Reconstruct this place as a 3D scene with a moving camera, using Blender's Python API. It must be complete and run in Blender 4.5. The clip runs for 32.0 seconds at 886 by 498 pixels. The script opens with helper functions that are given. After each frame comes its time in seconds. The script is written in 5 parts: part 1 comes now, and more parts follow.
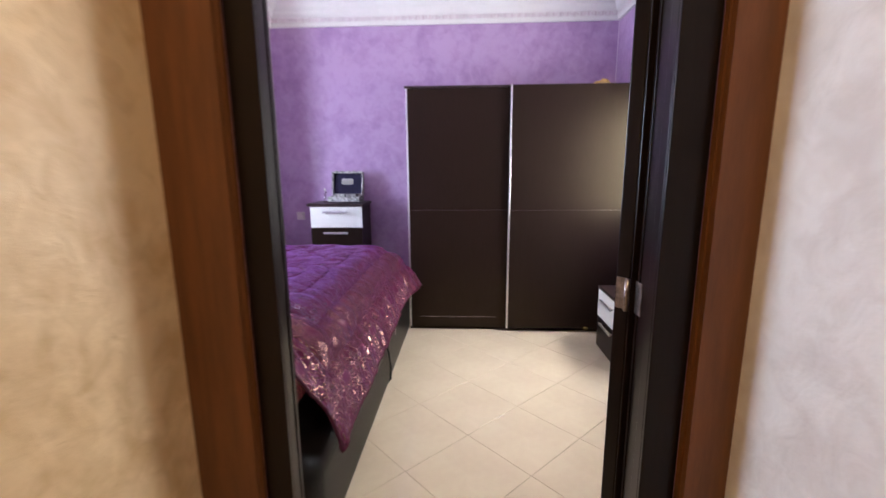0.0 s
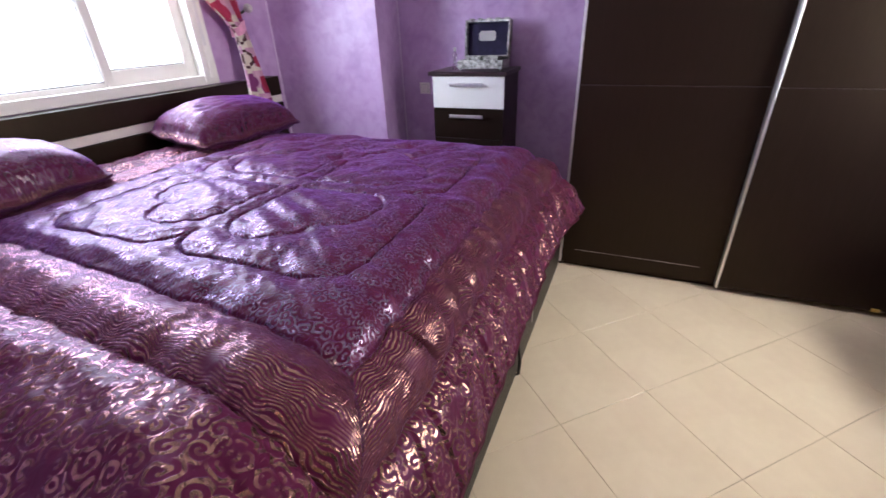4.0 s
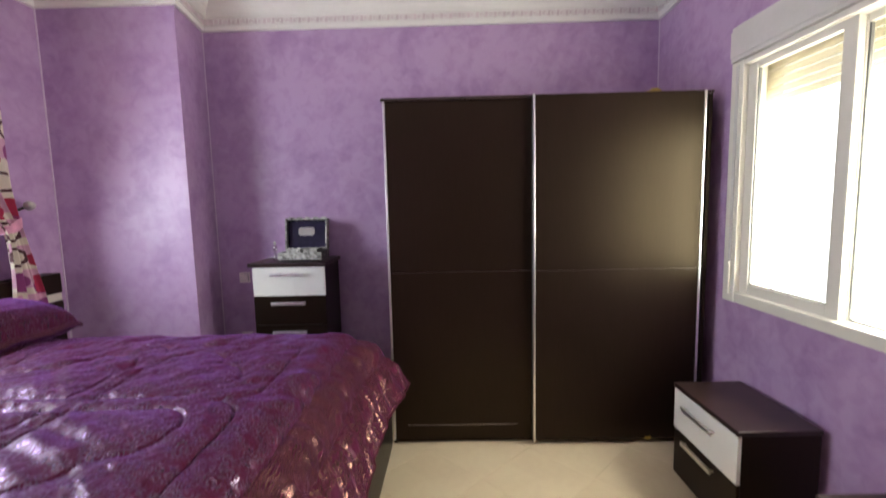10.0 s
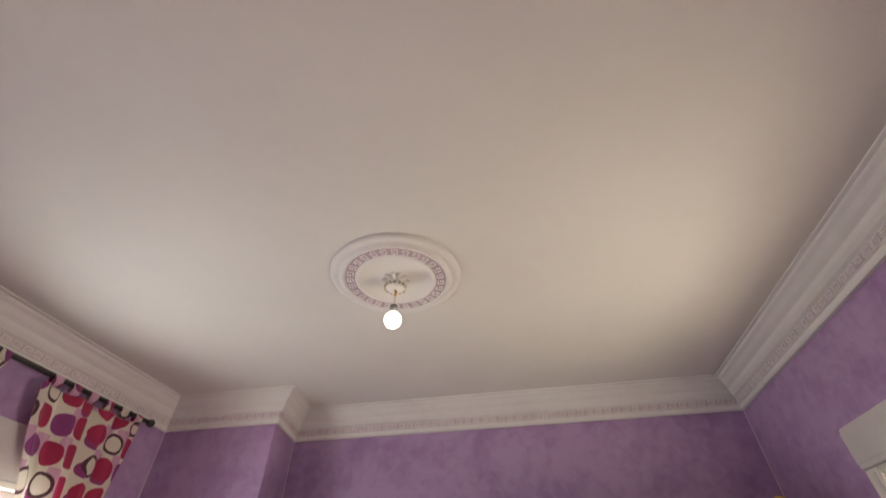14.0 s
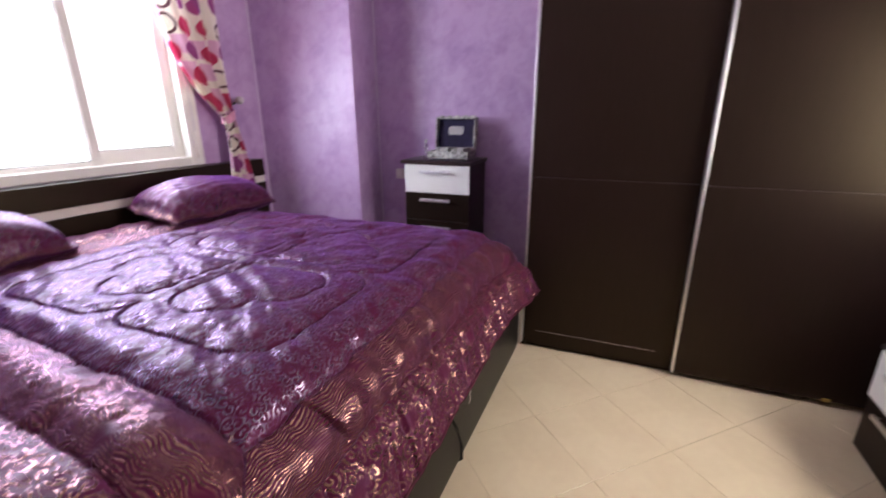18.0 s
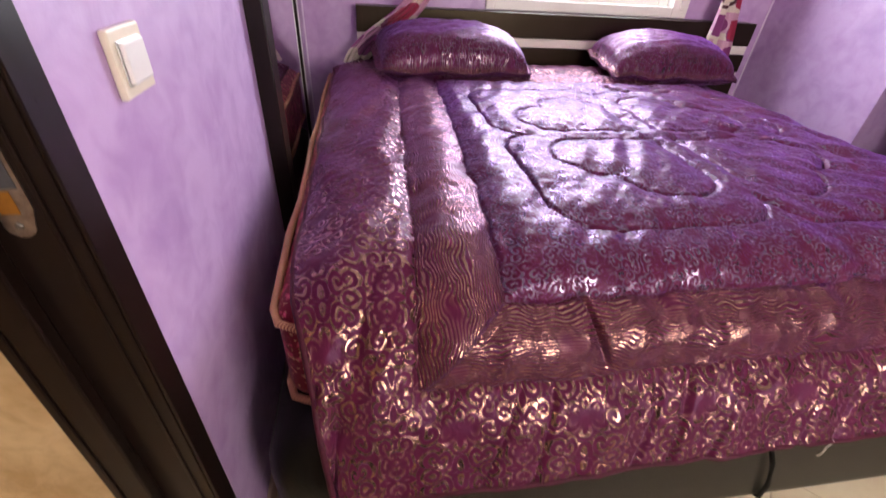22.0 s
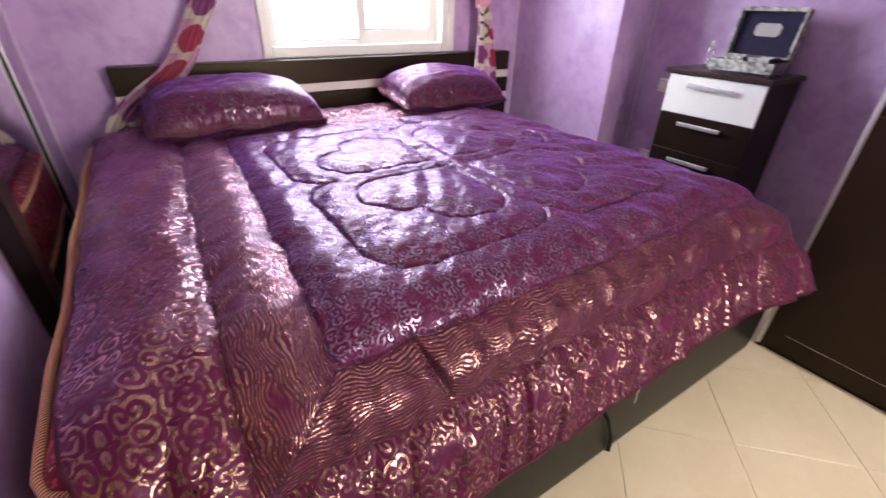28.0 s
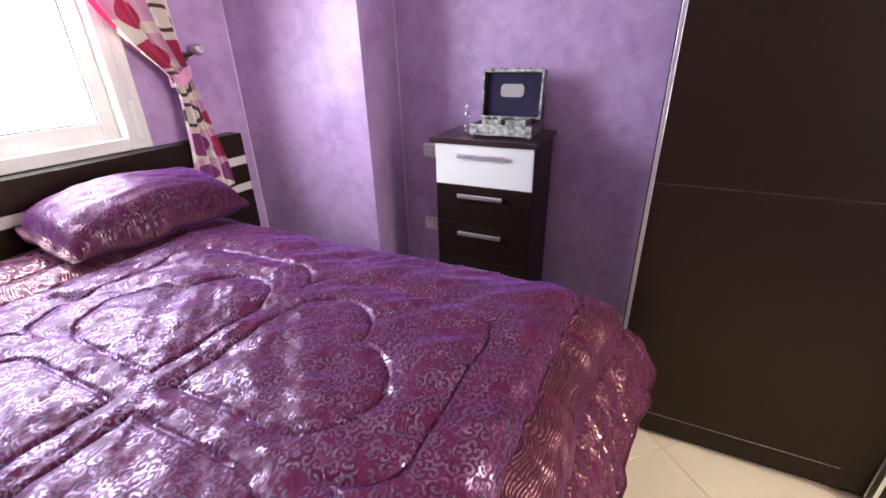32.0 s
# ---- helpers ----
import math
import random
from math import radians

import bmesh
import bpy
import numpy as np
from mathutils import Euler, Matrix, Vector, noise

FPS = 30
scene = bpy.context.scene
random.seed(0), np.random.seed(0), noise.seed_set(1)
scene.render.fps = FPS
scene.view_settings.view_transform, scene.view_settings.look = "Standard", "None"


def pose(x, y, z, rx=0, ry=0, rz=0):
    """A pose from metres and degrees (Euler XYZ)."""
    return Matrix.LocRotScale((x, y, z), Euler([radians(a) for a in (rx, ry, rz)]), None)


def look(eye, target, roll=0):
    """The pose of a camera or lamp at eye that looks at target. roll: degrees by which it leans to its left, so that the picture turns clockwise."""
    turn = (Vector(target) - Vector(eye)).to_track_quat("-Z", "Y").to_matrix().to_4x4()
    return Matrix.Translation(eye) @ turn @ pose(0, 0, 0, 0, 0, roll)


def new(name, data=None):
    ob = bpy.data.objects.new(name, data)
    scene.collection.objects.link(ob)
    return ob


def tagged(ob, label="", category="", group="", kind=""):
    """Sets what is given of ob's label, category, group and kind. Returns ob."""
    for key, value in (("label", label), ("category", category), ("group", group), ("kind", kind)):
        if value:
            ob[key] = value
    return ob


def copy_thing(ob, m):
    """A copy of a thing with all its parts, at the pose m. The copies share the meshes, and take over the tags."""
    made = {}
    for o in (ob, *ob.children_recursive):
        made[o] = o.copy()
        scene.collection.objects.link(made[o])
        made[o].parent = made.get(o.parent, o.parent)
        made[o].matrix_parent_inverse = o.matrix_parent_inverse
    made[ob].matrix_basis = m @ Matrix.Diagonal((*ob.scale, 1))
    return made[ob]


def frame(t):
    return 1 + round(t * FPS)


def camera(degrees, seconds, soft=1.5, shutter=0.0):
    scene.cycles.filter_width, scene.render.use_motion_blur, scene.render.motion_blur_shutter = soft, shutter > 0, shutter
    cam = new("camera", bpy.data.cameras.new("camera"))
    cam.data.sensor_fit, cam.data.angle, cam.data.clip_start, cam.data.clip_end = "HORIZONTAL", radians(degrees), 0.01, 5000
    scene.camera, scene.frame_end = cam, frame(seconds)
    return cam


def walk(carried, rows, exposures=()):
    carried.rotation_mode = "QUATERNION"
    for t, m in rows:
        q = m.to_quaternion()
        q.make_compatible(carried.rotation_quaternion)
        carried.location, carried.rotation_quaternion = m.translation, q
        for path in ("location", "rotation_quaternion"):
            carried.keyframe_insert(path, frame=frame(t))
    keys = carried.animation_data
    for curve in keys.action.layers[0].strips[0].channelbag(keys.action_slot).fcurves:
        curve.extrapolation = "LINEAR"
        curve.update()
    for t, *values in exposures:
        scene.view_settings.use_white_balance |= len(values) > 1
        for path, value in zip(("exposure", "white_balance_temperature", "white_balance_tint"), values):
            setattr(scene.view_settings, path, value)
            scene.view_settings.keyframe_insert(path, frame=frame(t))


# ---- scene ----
cam = camera(92.3, 32.0, shutter=0.5)
PATH = [
    (0, (0.269, 0.074, 1.389), (0.175, 2.037, 1.019), -0.4),
    (0.5, (0.26, 0.349, 1.353), (0.259, 2.29, 0.871), 0.0),
    (0.8, (0.283, 0.484, 1.342), (0.225, 2.399, 0.767), -1.3),
    (1, (0.238, 0.549, 1.347), (0.128, 2.442, 0.713), -2.1),
    (1.5, (0.273, 0.736, 1.347), (-0.26, 2.548, 0.688), 1.8),
    (2, (0.245, 0.877, 1.336), (-0.525, 2.555, 0.566), 0.7),
    (2.5, (0.157, 1.032, 1.317), (-0.806, 2.561, 0.461), -0.2),
    (4.5, (0.075, 1.246, 1.348), (-0.46, 2.926, 0.404), -2.3),
    (5, (0.153, 1.25, 1.264), (-0.144, 3.012, 0.366), -1.1),
    (5.5, (0.175, 1.242, 1.267), (0.169, 3.029, 0.37), -0.4),
    (6, (0.2, 1.221, 1.245), (0.405, 3.005, 0.366), -0.1),
    (6.5, (0.214, 1.172, 1.225), (0.613, 2.917, 0.332), -0.6),
    (7, (0.257, 1.121, 1.216), (0.657, 2.832, 0.261), -1.7),
    (7.5, (0.295, 1.05, 1.206), (0.372, 2.772, 0.191), 0.0),
    (8, (0.313, 0.996, 1.211), (0.187, 2.715, 0.197), -0.1),
    (8.5, (0.31, 0.995, 1.236), (0.125, 2.809, 0.415), 0.3),
    (9, (0.284, 1.045, 1.294), (0.093, 2.94, 0.685), 0.3),
    (9.5, (0.239, 1.119, 1.339), (0.114, 3.077, 0.947), -0.3),
    (10, (0.161, 1.176, 1.434), (0.135, 3.166, 1.232), -1.3),
    (10.5, (0.191, 1.196, 1.525), (0.024, 3.189, 1.575), 0.3),
    (11, (0.191, 1.18, 1.553), (-0.056, 3.141, 1.853), 0.0),
    (11.5, (0.187, 1.167, 1.6), (-0.114, 3.04, 2.231), -1.5),
    (12, (0.186, 1.153, 1.613), (-0.12, 2.935, 2.469), -1.4),
    (12.5, (0.187, 1.142, 1.64), (-0.086, 2.806, 2.716), -0.8),
    (13, (0.195, 1.128, 1.652), (-0.071, 2.666, 2.902), -1.4),
    (13.5, (0.195, 1.114, 1.658), (-0.058, 2.535, 3.042), -1.1),
    (15.5, (0.225, 1.179, 1.551), (-0.07, 3.071, 2.127), 0.7),
    (16, (0.183, 1.147, 1.484), (-0.088, 3.104, 1.791), -0.6),
    (16.5, (0.226, 1.186, 1.451), (-0.106, 3.158, 1.44), -0.7),
    (17, (0.239, 1.204, 1.423), (-0.169, 3.147, 1.18), -1.5),
    (17.5, (0.271, 1.209, 1.411), (-0.243, 3.115, 1.091), -0.2),
    (18, (0.271, 1.249, 1.381), (-0.461, 3.01, 0.78), -0.4),
    (18.5, (0.185, 1.355, 1.349), (-0.848, 2.899, 0.609), 1.1),
    (19, (0.122, 1.399, 1.353), (-1.202, 2.63, 0.497), 1.4),
    (19.5, (0.134, 1.424, 1.364), (-1.499, 2.097, 0.427), 3.4),
    (20, (0.204, 1.448, 1.344), (-1.464, 1.854, 0.318), 3.1),
    (20.5, (0.25, 1.456, 1.343), (-1.441, 1.792, 0.328), 2.2),
    (21, (0.261, 1.461, 1.342), (-1.418, 1.748, 0.294), 2.5),
    (21.5, (0.232, 1.463, 1.336), (-1.428, 1.781, 0.267), 2.1),
    (22, (0.249, 1.464, 1.313), (-1.361, 1.788, 0.172), 4.0),
    (22.5, (0.318, 1.469, 1.257), (-1.189, 1.839, -0.004), 4.2),
    (23, (0.325, 1.479, 1.258), (-1.123, 1.877, -0.064), 3.0),
    (23.5, (0.306, 1.481, 1.261), (-1.179, 1.877, -0.018), 2.7),
    (24, (0.268, 1.486, 1.28), (-1.254, 1.89, 0.047), 3.0),
    (24.5, (0.201, 1.485, 1.311), (-1.415, 1.905, 0.21), 2.7),
    (25, (0.139, 1.475, 1.341), (-1.533, 1.923, 0.338), 2.4),
    (25.5, (0.1, 1.468, 1.348), (-1.583, 2.003, 0.41), 2.9),
    (27.5, (0.205, 1.538, 1.365), (-1.321, 2.387, 0.39), 2.6),
    (28, (0.235, 1.552, 1.354), (-1.196, 2.527, 0.352), 1.5),
    (28.5, (0.218, 1.56, 1.349), (-1.006, 2.797, 0.363), 0.1),
    (29, (0.164, 1.548, 1.365), (-0.892, 2.939, 0.389), -1.2),
    (29.5, (0.092, 1.61, 1.371), (-0.893, 3.049, 0.393), -1.3),
    (30, (0.017, 1.752, 1.379), (-0.953, 3.217, 0.422), -1.7),
    (30.5, (-0.025, 1.887, 1.376), (-0.931, 3.399, 0.43), -1.9),
    (31, (-0.091, 2.009, 1.389), (-0.963, 3.548, 0.454), -1.3),
    (31.5, (-0.185, 2.075, 1.425), (-1.020, 3.672, 0.532), -1.5),
    (32, (-0.192, 2.130, 1.450), (-1.019, 3.760, 0.603), -1.6),
]
EXPOSURES = [
    (0, 0.17, 5950, 11), (1, -0.12, 6050, 11), (2, -0.02, 6150, 11), (5, -0.2, 6200, 10), (6, -0.25, 6350, 11),
    (7, -0.64, 6400, 9), (8, -1.05, 6400, 10), (9, -0.9, 6500, 6), (10, -0.43, 7000, 2), (11, -0.03, 7100, 0),
    (12, -0.27, 7100, 2), (13, -0.75, 7500, 8), (15.5, -1.66, 8300, 9), (16, -1.62, 8300, 9), (17, -0.62, 6800, 10),
    (18, -0.33, 6650, 13), (19, -0.32, 6850, 15), (20, -0.24, 6850, 14), (21, -0.2, 6850, 14), (23, 0.25, 6900, 17), (24, 0.22, 6800, 15), (25, 0.17, 6600, 11), (28, 0.14, 6750, 10),
    (30, 0.24, 6550, 12), (31, 0.24, 6550, 12), (32, 0.22, 6550, 11),
]
walk(cam, [(t, look(eye, target, roll)) for t, eye, target, roll in PATH], EXPOSURES)

# ---- world and light ----
world = bpy.data.worlds.new("sky")
scene.world = world
world.use_nodes = True
_sky = world.node_tree.nodes.new("ShaderNodeTexSky")
_sky.sky_type, _sky.sun_disc = "NISHITA", False
_sky.sun_elevation, _sky.sun_rotation = radians(58), radians(0)
world.node_tree.links.new(_sky.outputs[0], world.node_tree.nodes["Background"].inputs[0])
world.node_tree.nodes["Background"].inputs[1].default_value = 0.12


def lamp(name, kind, m, energy, color, **more):
    data = bpy.data.lights.new(name, kind)
    data.energy, data.color = energy, color
    ob = new(name, data)
    ob.matrix_world = m
    return data, ob


_sun, _ = lamp("sun", "SUN", pose(0, 0, 8, -32, 0, 0), 3.0, (1.0, 0.95, 0.88))
_sun.angle = radians(0.5)

# Daylight standing in the two window openings; added unseen fill for the hall.
HEAD_X, RIGHT_X, BACK_Y, DOOR_Y = -2.40, 1.70, 4.37, 1.15
CEIL = 2.93
WL = (2.14, 3.375, 1.07, 2.20, 2.45)   # head-wall window: y0, y1, sill, frame top, shutter-box top
WR = (2.26, 3.525, 0.885, 2.14, 2.32)   # right-hand window


def window_light(name, m, w, h, energy, color):
    data, ob = lamp(name, "AREA", m, energy, color)
    data.shape, data.size, data.size_y = "RECTANGLE", w, h
    return data


window_light("daylight_head_window", look((HEAD_X - 0.212, 2.757, 1.70), (0, 2.757, 1.70)), 1.14, 1.20, 112, (0.76, 0.86, 1.0))
window_light("daylight_side_window", look((RIGHT_X + 0.212, 2.885, 1.42), (0, 2.885, 1.42)), 1.15, 0.98, 80, (1.0, 0.955, 0.875))
_hall, _ = lamp("hall_fill_lamp", "AREA", pose(0.25, 0.10, 2.55), 9.5, (1.0, 0.72, 0.43))
_hall.shape, _hall.size = "DISK", 0.30

# ---- materials ----


def mat(name, color=(0.5, 0.5, 0.5), rough=0.5, metal=0.0, var=0.0, scale=8.0, bump=0.0, bump_scale=60.0, coat=0.0, sheen=0.0, spec=0.5, rough_var=0.0, color2=None, stretch=(1, 1, 1)):
    """A principled material with two scales of noise on colour, roughness and relief."""
    m = bpy.data.materials.new(name)
    m.use_nodes = True
    nt = m.node_tree
    p = nt.nodes["Principled BSDF"]
    p.inputs["Roughness"].default_value, p.inputs["Metallic"].default_value = rough, metal
    p.inputs["Coat Weight"].default_value, p.inputs["Sheen Weight"].default_value = coat, sheen
    p.inputs["Specular IOR Level"].default_value = spec
    p.inputs["Base Color"].default_value = (*color, 1)
    co = nt.nodes.new("ShaderNodeTexCoord")
    mp = nt.nodes.new("ShaderNodeMapping")
    mp.inputs["Scale"].default_value = stretch
    nt.links.new(co.outputs["Object"], mp.inputs[0])
    if var > 0 or color2:
        n1, n2 = nt.nodes.new("ShaderNodeTexNoise"), nt.nodes.new("ShaderNodeTexNoise")
        n1.inputs["Scale"].default_value, n1.inputs["Detail"].default_value = scale, 6
        n2.inputs["Scale"].default_value, n2.inputs["Detail"].default_value = scale * 7, 3
        for n in (n1, n2):
            nt.links.new(mp.outputs[0], n.inputs["Vector"])
        add = nt.nodes.new("ShaderNodeMath")
        add.operation = "MULTIPLY_ADD"
        nt.links.new(n2.outputs[0], add.inputs[0])
        add.inputs[1].default_value = 0.4
        nt.links.new(n1.outputs[0], add.inputs[2])
        ramp = nt.nodes.new("ShaderNodeValToRGB")
        ramp.color_ramp.elements[0].position, ramp.color_ramp.elements[1].position = 0.5, 0.9
        c2 = color2 or tuple(min(1, c * (1 + var)) for c in color)
        c1 = color if color2 else tuple(c * (1 - var) for c in color)
        ramp.color_ramp.elements[0].color, ramp.color_ramp.elements[1].color = (*c1, 1), (*c2, 1)
        nt.links.new(add.outputs[0], ramp.inputs[0])
        nt.links.new(ramp.outputs[0], p.inputs["Base Color"])
        if rough_var:
            mr = nt.nodes.new("ShaderNodeMapRange")
            mr.inputs["To Min"].default_value, mr.inputs["To Max"].default_value = rough - rough_var, rough + rough_var
            nt.links.new(n1.outputs[0], mr.inputs[0])
            nt.links.new(mr.outputs[0], p.inputs["Roughness"])
    if bump > 0:
        nb, bp = nt.nodes.new("ShaderNodeTexNoise"), nt.nodes.new("ShaderNodeBump")
        nb.inputs["Scale"].default_value, nb.inputs["Detail"].default_value = bump_scale, 5
        nt.links.new(mp.outputs[0], nb.inputs["Vector"])
        bp.inputs["Strength"].default_value, bp.inputs["Distance"].default_value = bump, 0.01
        nt.links.new(nb.outputs[0], bp.inputs["Height"])
        nt.links.new(bp.outputs[0], p.inputs["Normal"])
    return m


def stucco(name, dark, light, rough, warp=1.2, scale=4.5, bump=0.25):
    """Brushed pearl plaster: patchy trowel marks at two sizes."""
    m = bpy.data.materials.new(name)
    m.use_nodes = True
    nt = m.node_tree
    p, link = nt.nodes["Principled BSDF"], nt.links.new
    co = nt.nodes.new("ShaderNodeTexCoord")
    a, b, c = (nt.nodes.new("ShaderNodeTexNoise") for _ in range(3))
    for n, s, d, w in ((a, scale, 7, warp), (b, scale * 3.4, 7, 0.7), (c, 130, 3, 0)):
        n.inputs["Scale"].default_value, n.inputs["Detail"].default_value, n.inputs["Distortion"].default_value = s, d, w
        link(co.outputs["Object"], n.inputs["Vector"])
    mix = nt.nodes.new("ShaderNodeMath")
    mix.operation = "MULTIPLY_ADD"
    mix.inputs[1].default_value = 0.75
    link(b.outputs[0], mix.inputs[0])
    link(a.outputs[0], mix.inputs[2])
    ramp = nt.nodes.new("ShaderNodeValToRGB")
    e = ramp.color_ramp.elements
    e[0].position, e[0].color, e[1].position, e[1].color = 0.62, (*dark, 1), 1.12, (*light, 1)
    link(mix.outputs[0], ramp.inputs[0])
    link(ramp.outputs[0], p.inputs["Base Color"])
    mr = nt.nodes.new("ShaderNodeMapRange")
    mr.inputs["To Min"].default_value, mr.inputs["To Max"].default_value = rough + 0.1, rough - 0.1
    link(b.outputs[0], mr.inputs[0])
    link(mr.outputs[0], p.inputs["Roughness"])
    bp = nt.nodes.new("ShaderNodeBump")
    bp.inputs["Strength"].default_value, bp.inputs["Distance"].default_value = bump, 0.006
    ad = nt.nodes.new("ShaderNodeMath")
    ad.operation = "MULTIPLY_ADD"
    ad.inputs[1].default_value = 0.15
    link(c.outputs[0], ad.inputs[0])
    link(b.outputs[0], ad.inputs[2])
    link(ad.outputs[0], bp.inputs["Height"])
    link(bp.outputs[0], p.inputs["Normal"])
    return m


M = {}
M["purple"] = stucco("purple_plaster", (0.385, 0.228, 0.452), (0.505, 0.333, 0.56), 0.40, warp=0.5)
M["cream"] = stucco("cream_plaster", (0.54, 0.365, 0.18), (0.73, 0.55, 0.32), 0.5, bump=0.7)
# The same hall plaster, whitened here for cooler light on the east wall.
M["hallcool"] = stucco("cool_lit_plaster", (0.72, 0.66, 0.62), (0.86, 0.82, 0.79), 0.5, bump=0.5)
M["ceiling"] = mat("ceiling_paint", (0.80, 0.765, 0.73), 0.75, var=0.02, scale=2, bump=0.05)
M["bead"] = mat("corner_bead_paint", (0.66, 0.55, 0.68), 0.5)
M["plaster"] = mat("moulding_plaster", (0.84, 0.81, 0.79), 0.6, var=0.03, scale=5, bump=0.08)
M["key"] = mat("key_pattern_paint", (0.68, 0.58, 0.60), 0.6, var=0.12, scale=20)
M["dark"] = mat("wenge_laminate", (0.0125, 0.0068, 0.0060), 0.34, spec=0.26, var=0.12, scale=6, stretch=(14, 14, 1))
# Reflections tinted warm, standing in for the yellow glow of the side window.
for _n in M["dark"].node_tree.nodes:
    if _n.type == "BSDF_PRINCIPLED":
        _n.inputs["Specular Tint"].default_value = (1.0, 0.80, 0.52, 1)
M["key_dark"] = mat("rose_key_paint", (0.52, 0.38, 0.45), 0.6, var=0.12, scale=20)
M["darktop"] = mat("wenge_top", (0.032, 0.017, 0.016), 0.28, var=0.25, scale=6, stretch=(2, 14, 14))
M["doorwood"] = mat("dark_door_wood", (0.010, 0.0052, 0.0040), 0.30, spec=0.22, var=0.12, scale=7, stretch=(16, 16, 1), bump=0.012, rough_var=0.05)
M["orange"] = mat("orange_brown_wood", (0.16, 0.058, 0.016), 0.5, var=0.2, scale=4, stretch=(12, 12, 1), bump=0.05)
M["white"] = mat("white_laminate", (0.81, 0.795, 0.775), 0.35, var=0.015, scale=6)
M["pvc"] = mat("white_window_profile", (0.78, 0.745, 0.69), 0.38, var=0.02, scale=5)
M["boxgrey"] = mat("shutter_box_paint", (0.68, 0.65, 0.64), 0.5, var=0.04, scale=6)
M["alu"] = mat("brushed_aluminium", (0.82, 0.81, 0.82), 0.34, 1.0, var=0.08, scale=30, stretch=(1, 1, 0.1))
M["chrome"] = mat("worn_steel", (0.62, 0.60, 0.57), 0.38, 1.0, var=0.2, scale=40)
M["brass"] = mat("brass_latch", (0.62, 0.33, 0.08), 0.3, 1.0, var=0.15, scale=40)
M["tile"] = mat("cream_porcelain_tile", (0.71, 0.585, 0.42), 0.055, var=0.05, scale=3.0, bump=0.012, bump_scale=9, rough_var=0.03, color2=(0.77, 0.655, 0.475))
M["grout"] = mat("tile_grout", (0.52, 0.42, 0.30), 0.8, var=0.15, scale=30)
M["baseboard"] = mat("cream_skirting_tile", (0.55, 0.43, 0.32), 0.25, var=0.08, scale=8)
M["leather"] = mat("black_leatherette", (0.0085, 0.0075, 0.0065), 0.36, spec=0.12, var=0.2, scale=25, bump=0.18, bump_scale=220)
M["strip_white"] = mat("white_inlay", (0.66, 0.60, 0.55), 0.4, var=0.04)
M["plastic_cream"] = mat("cream_switch_plastic", (0.72, 0.63, 0.50), 0.3, var=0.02, scale=12)
M["plastic_white"] = mat("white_switch_plastic", (0.74, 0.70, 0.68), 0.3, var=0.02, scale=12)
M["socket"] = mat("pale_socket_plastic", (0.80, 0.75, 0.72), 0.35, var=0.04, scale=12)
M["rod"] = mat("grey_rod_metal", (0.10, 0.095, 0.09), 0.4, 0.8, var=0.4, scale=120, bump=0.3, bump_scale=200)
M["silver"] = mat("embossed_silver", (0.36, 0.35, 0.33), 0.32, 0.9, var=0.8, scale=42, bump=0.7, bump_scale=160)
M["velvet"] = mat("indigo_velvet", (0.012, 0.007, 0.036), 0.9, sheen=0.15, var=0.3, scale=30)
M["greyfelt"] = mat("grey_tray_felt", (0.36, 0.35, 0.34), 0.8, var=0.15, scale=60)
M["yellow"] = mat("yellow_brown_paper", (0.50, 0.34, 0.08), 0.7, var=0.3, scale=30)
M["outside"] = mat("sunlit_render", (0.8, 0.76, 0.68), 0.9, var=0.05, scale=1)
M["scratch"] = mat("chipped_laminate", (0.34, 0.29, 0.27), 0.6, var=0.5, scale=80)
M["seam"] = mat("black_seam_band", (0.003, 0.003, 0.003), 0.7, spec=0.15, var=0.3, scale=60)
M["hinge"] = mat("dull_hinge_steel", (0.36, 0.31, 0.28), 0.35, 1.0, var=0.35, scale=60)
M["recess"] = mat("recess_shade_metal", (0.05, 0.052, 0.06), 0.3, spec=0.6, var=0.2, scale=60)
M["sash_grey"] = mat("rubber_seal", (0.18, 0.18, 0.18), 0.6)

_mir = mat("mirror_silver", (0.9, 0.9, 0.9), 0.02, 1.0)
M["mirror"] = _mir


def glass(name, tint=(1, 1, 1), gloss=0.10):
    m = bpy.data.materials.new(name)
    m.use_nodes = True
    nt = m.node_tree
    out = nt.nodes["Material Output"]
    tr, gl, mx = nt.nodes.new("ShaderNodeBsdfTransparent"), nt.nodes.new("ShaderNodeBsdfGlossy"), nt.nodes.new("ShaderNodeMixShader")
    tr.inputs[0].default_value, gl.inputs["Roughness"].default_value = (*tint, 1), 0.02
    mx.inputs[0].default_value = gloss
    for a, b in ((tr.outputs[0], mx.inputs[1]), (gl.outputs[0], mx.inputs[2]), (mx.outputs[0], out.inputs[0])):
        nt.links.new(a, b)
    return m


M["pane"] = glass("window_glass", (0.97, 0.98, 0.98), 0.06)
M["bottle"] = glass("perfume_glass", (0.93, 0.90, 0.92), 0.28)


def emitter(name, color, strength):
    m = bpy.data.materials.new(name)
    m.use_nodes = True
    p = m.node_tree.nodes["Principled BSDF"]
    p.inputs["Emission Color"].default_value, p.inputs["Emission Strength"].default_value = (*color, 1), strength
    return m


M["skyglow"] = emitter("bright_sky_backdrop", (0.97, 0.985, 1.0), 3.0)
M["bulb"] = emitter("lit_opal_bulb", (1.0, 0.97, 0.92), 14.0)


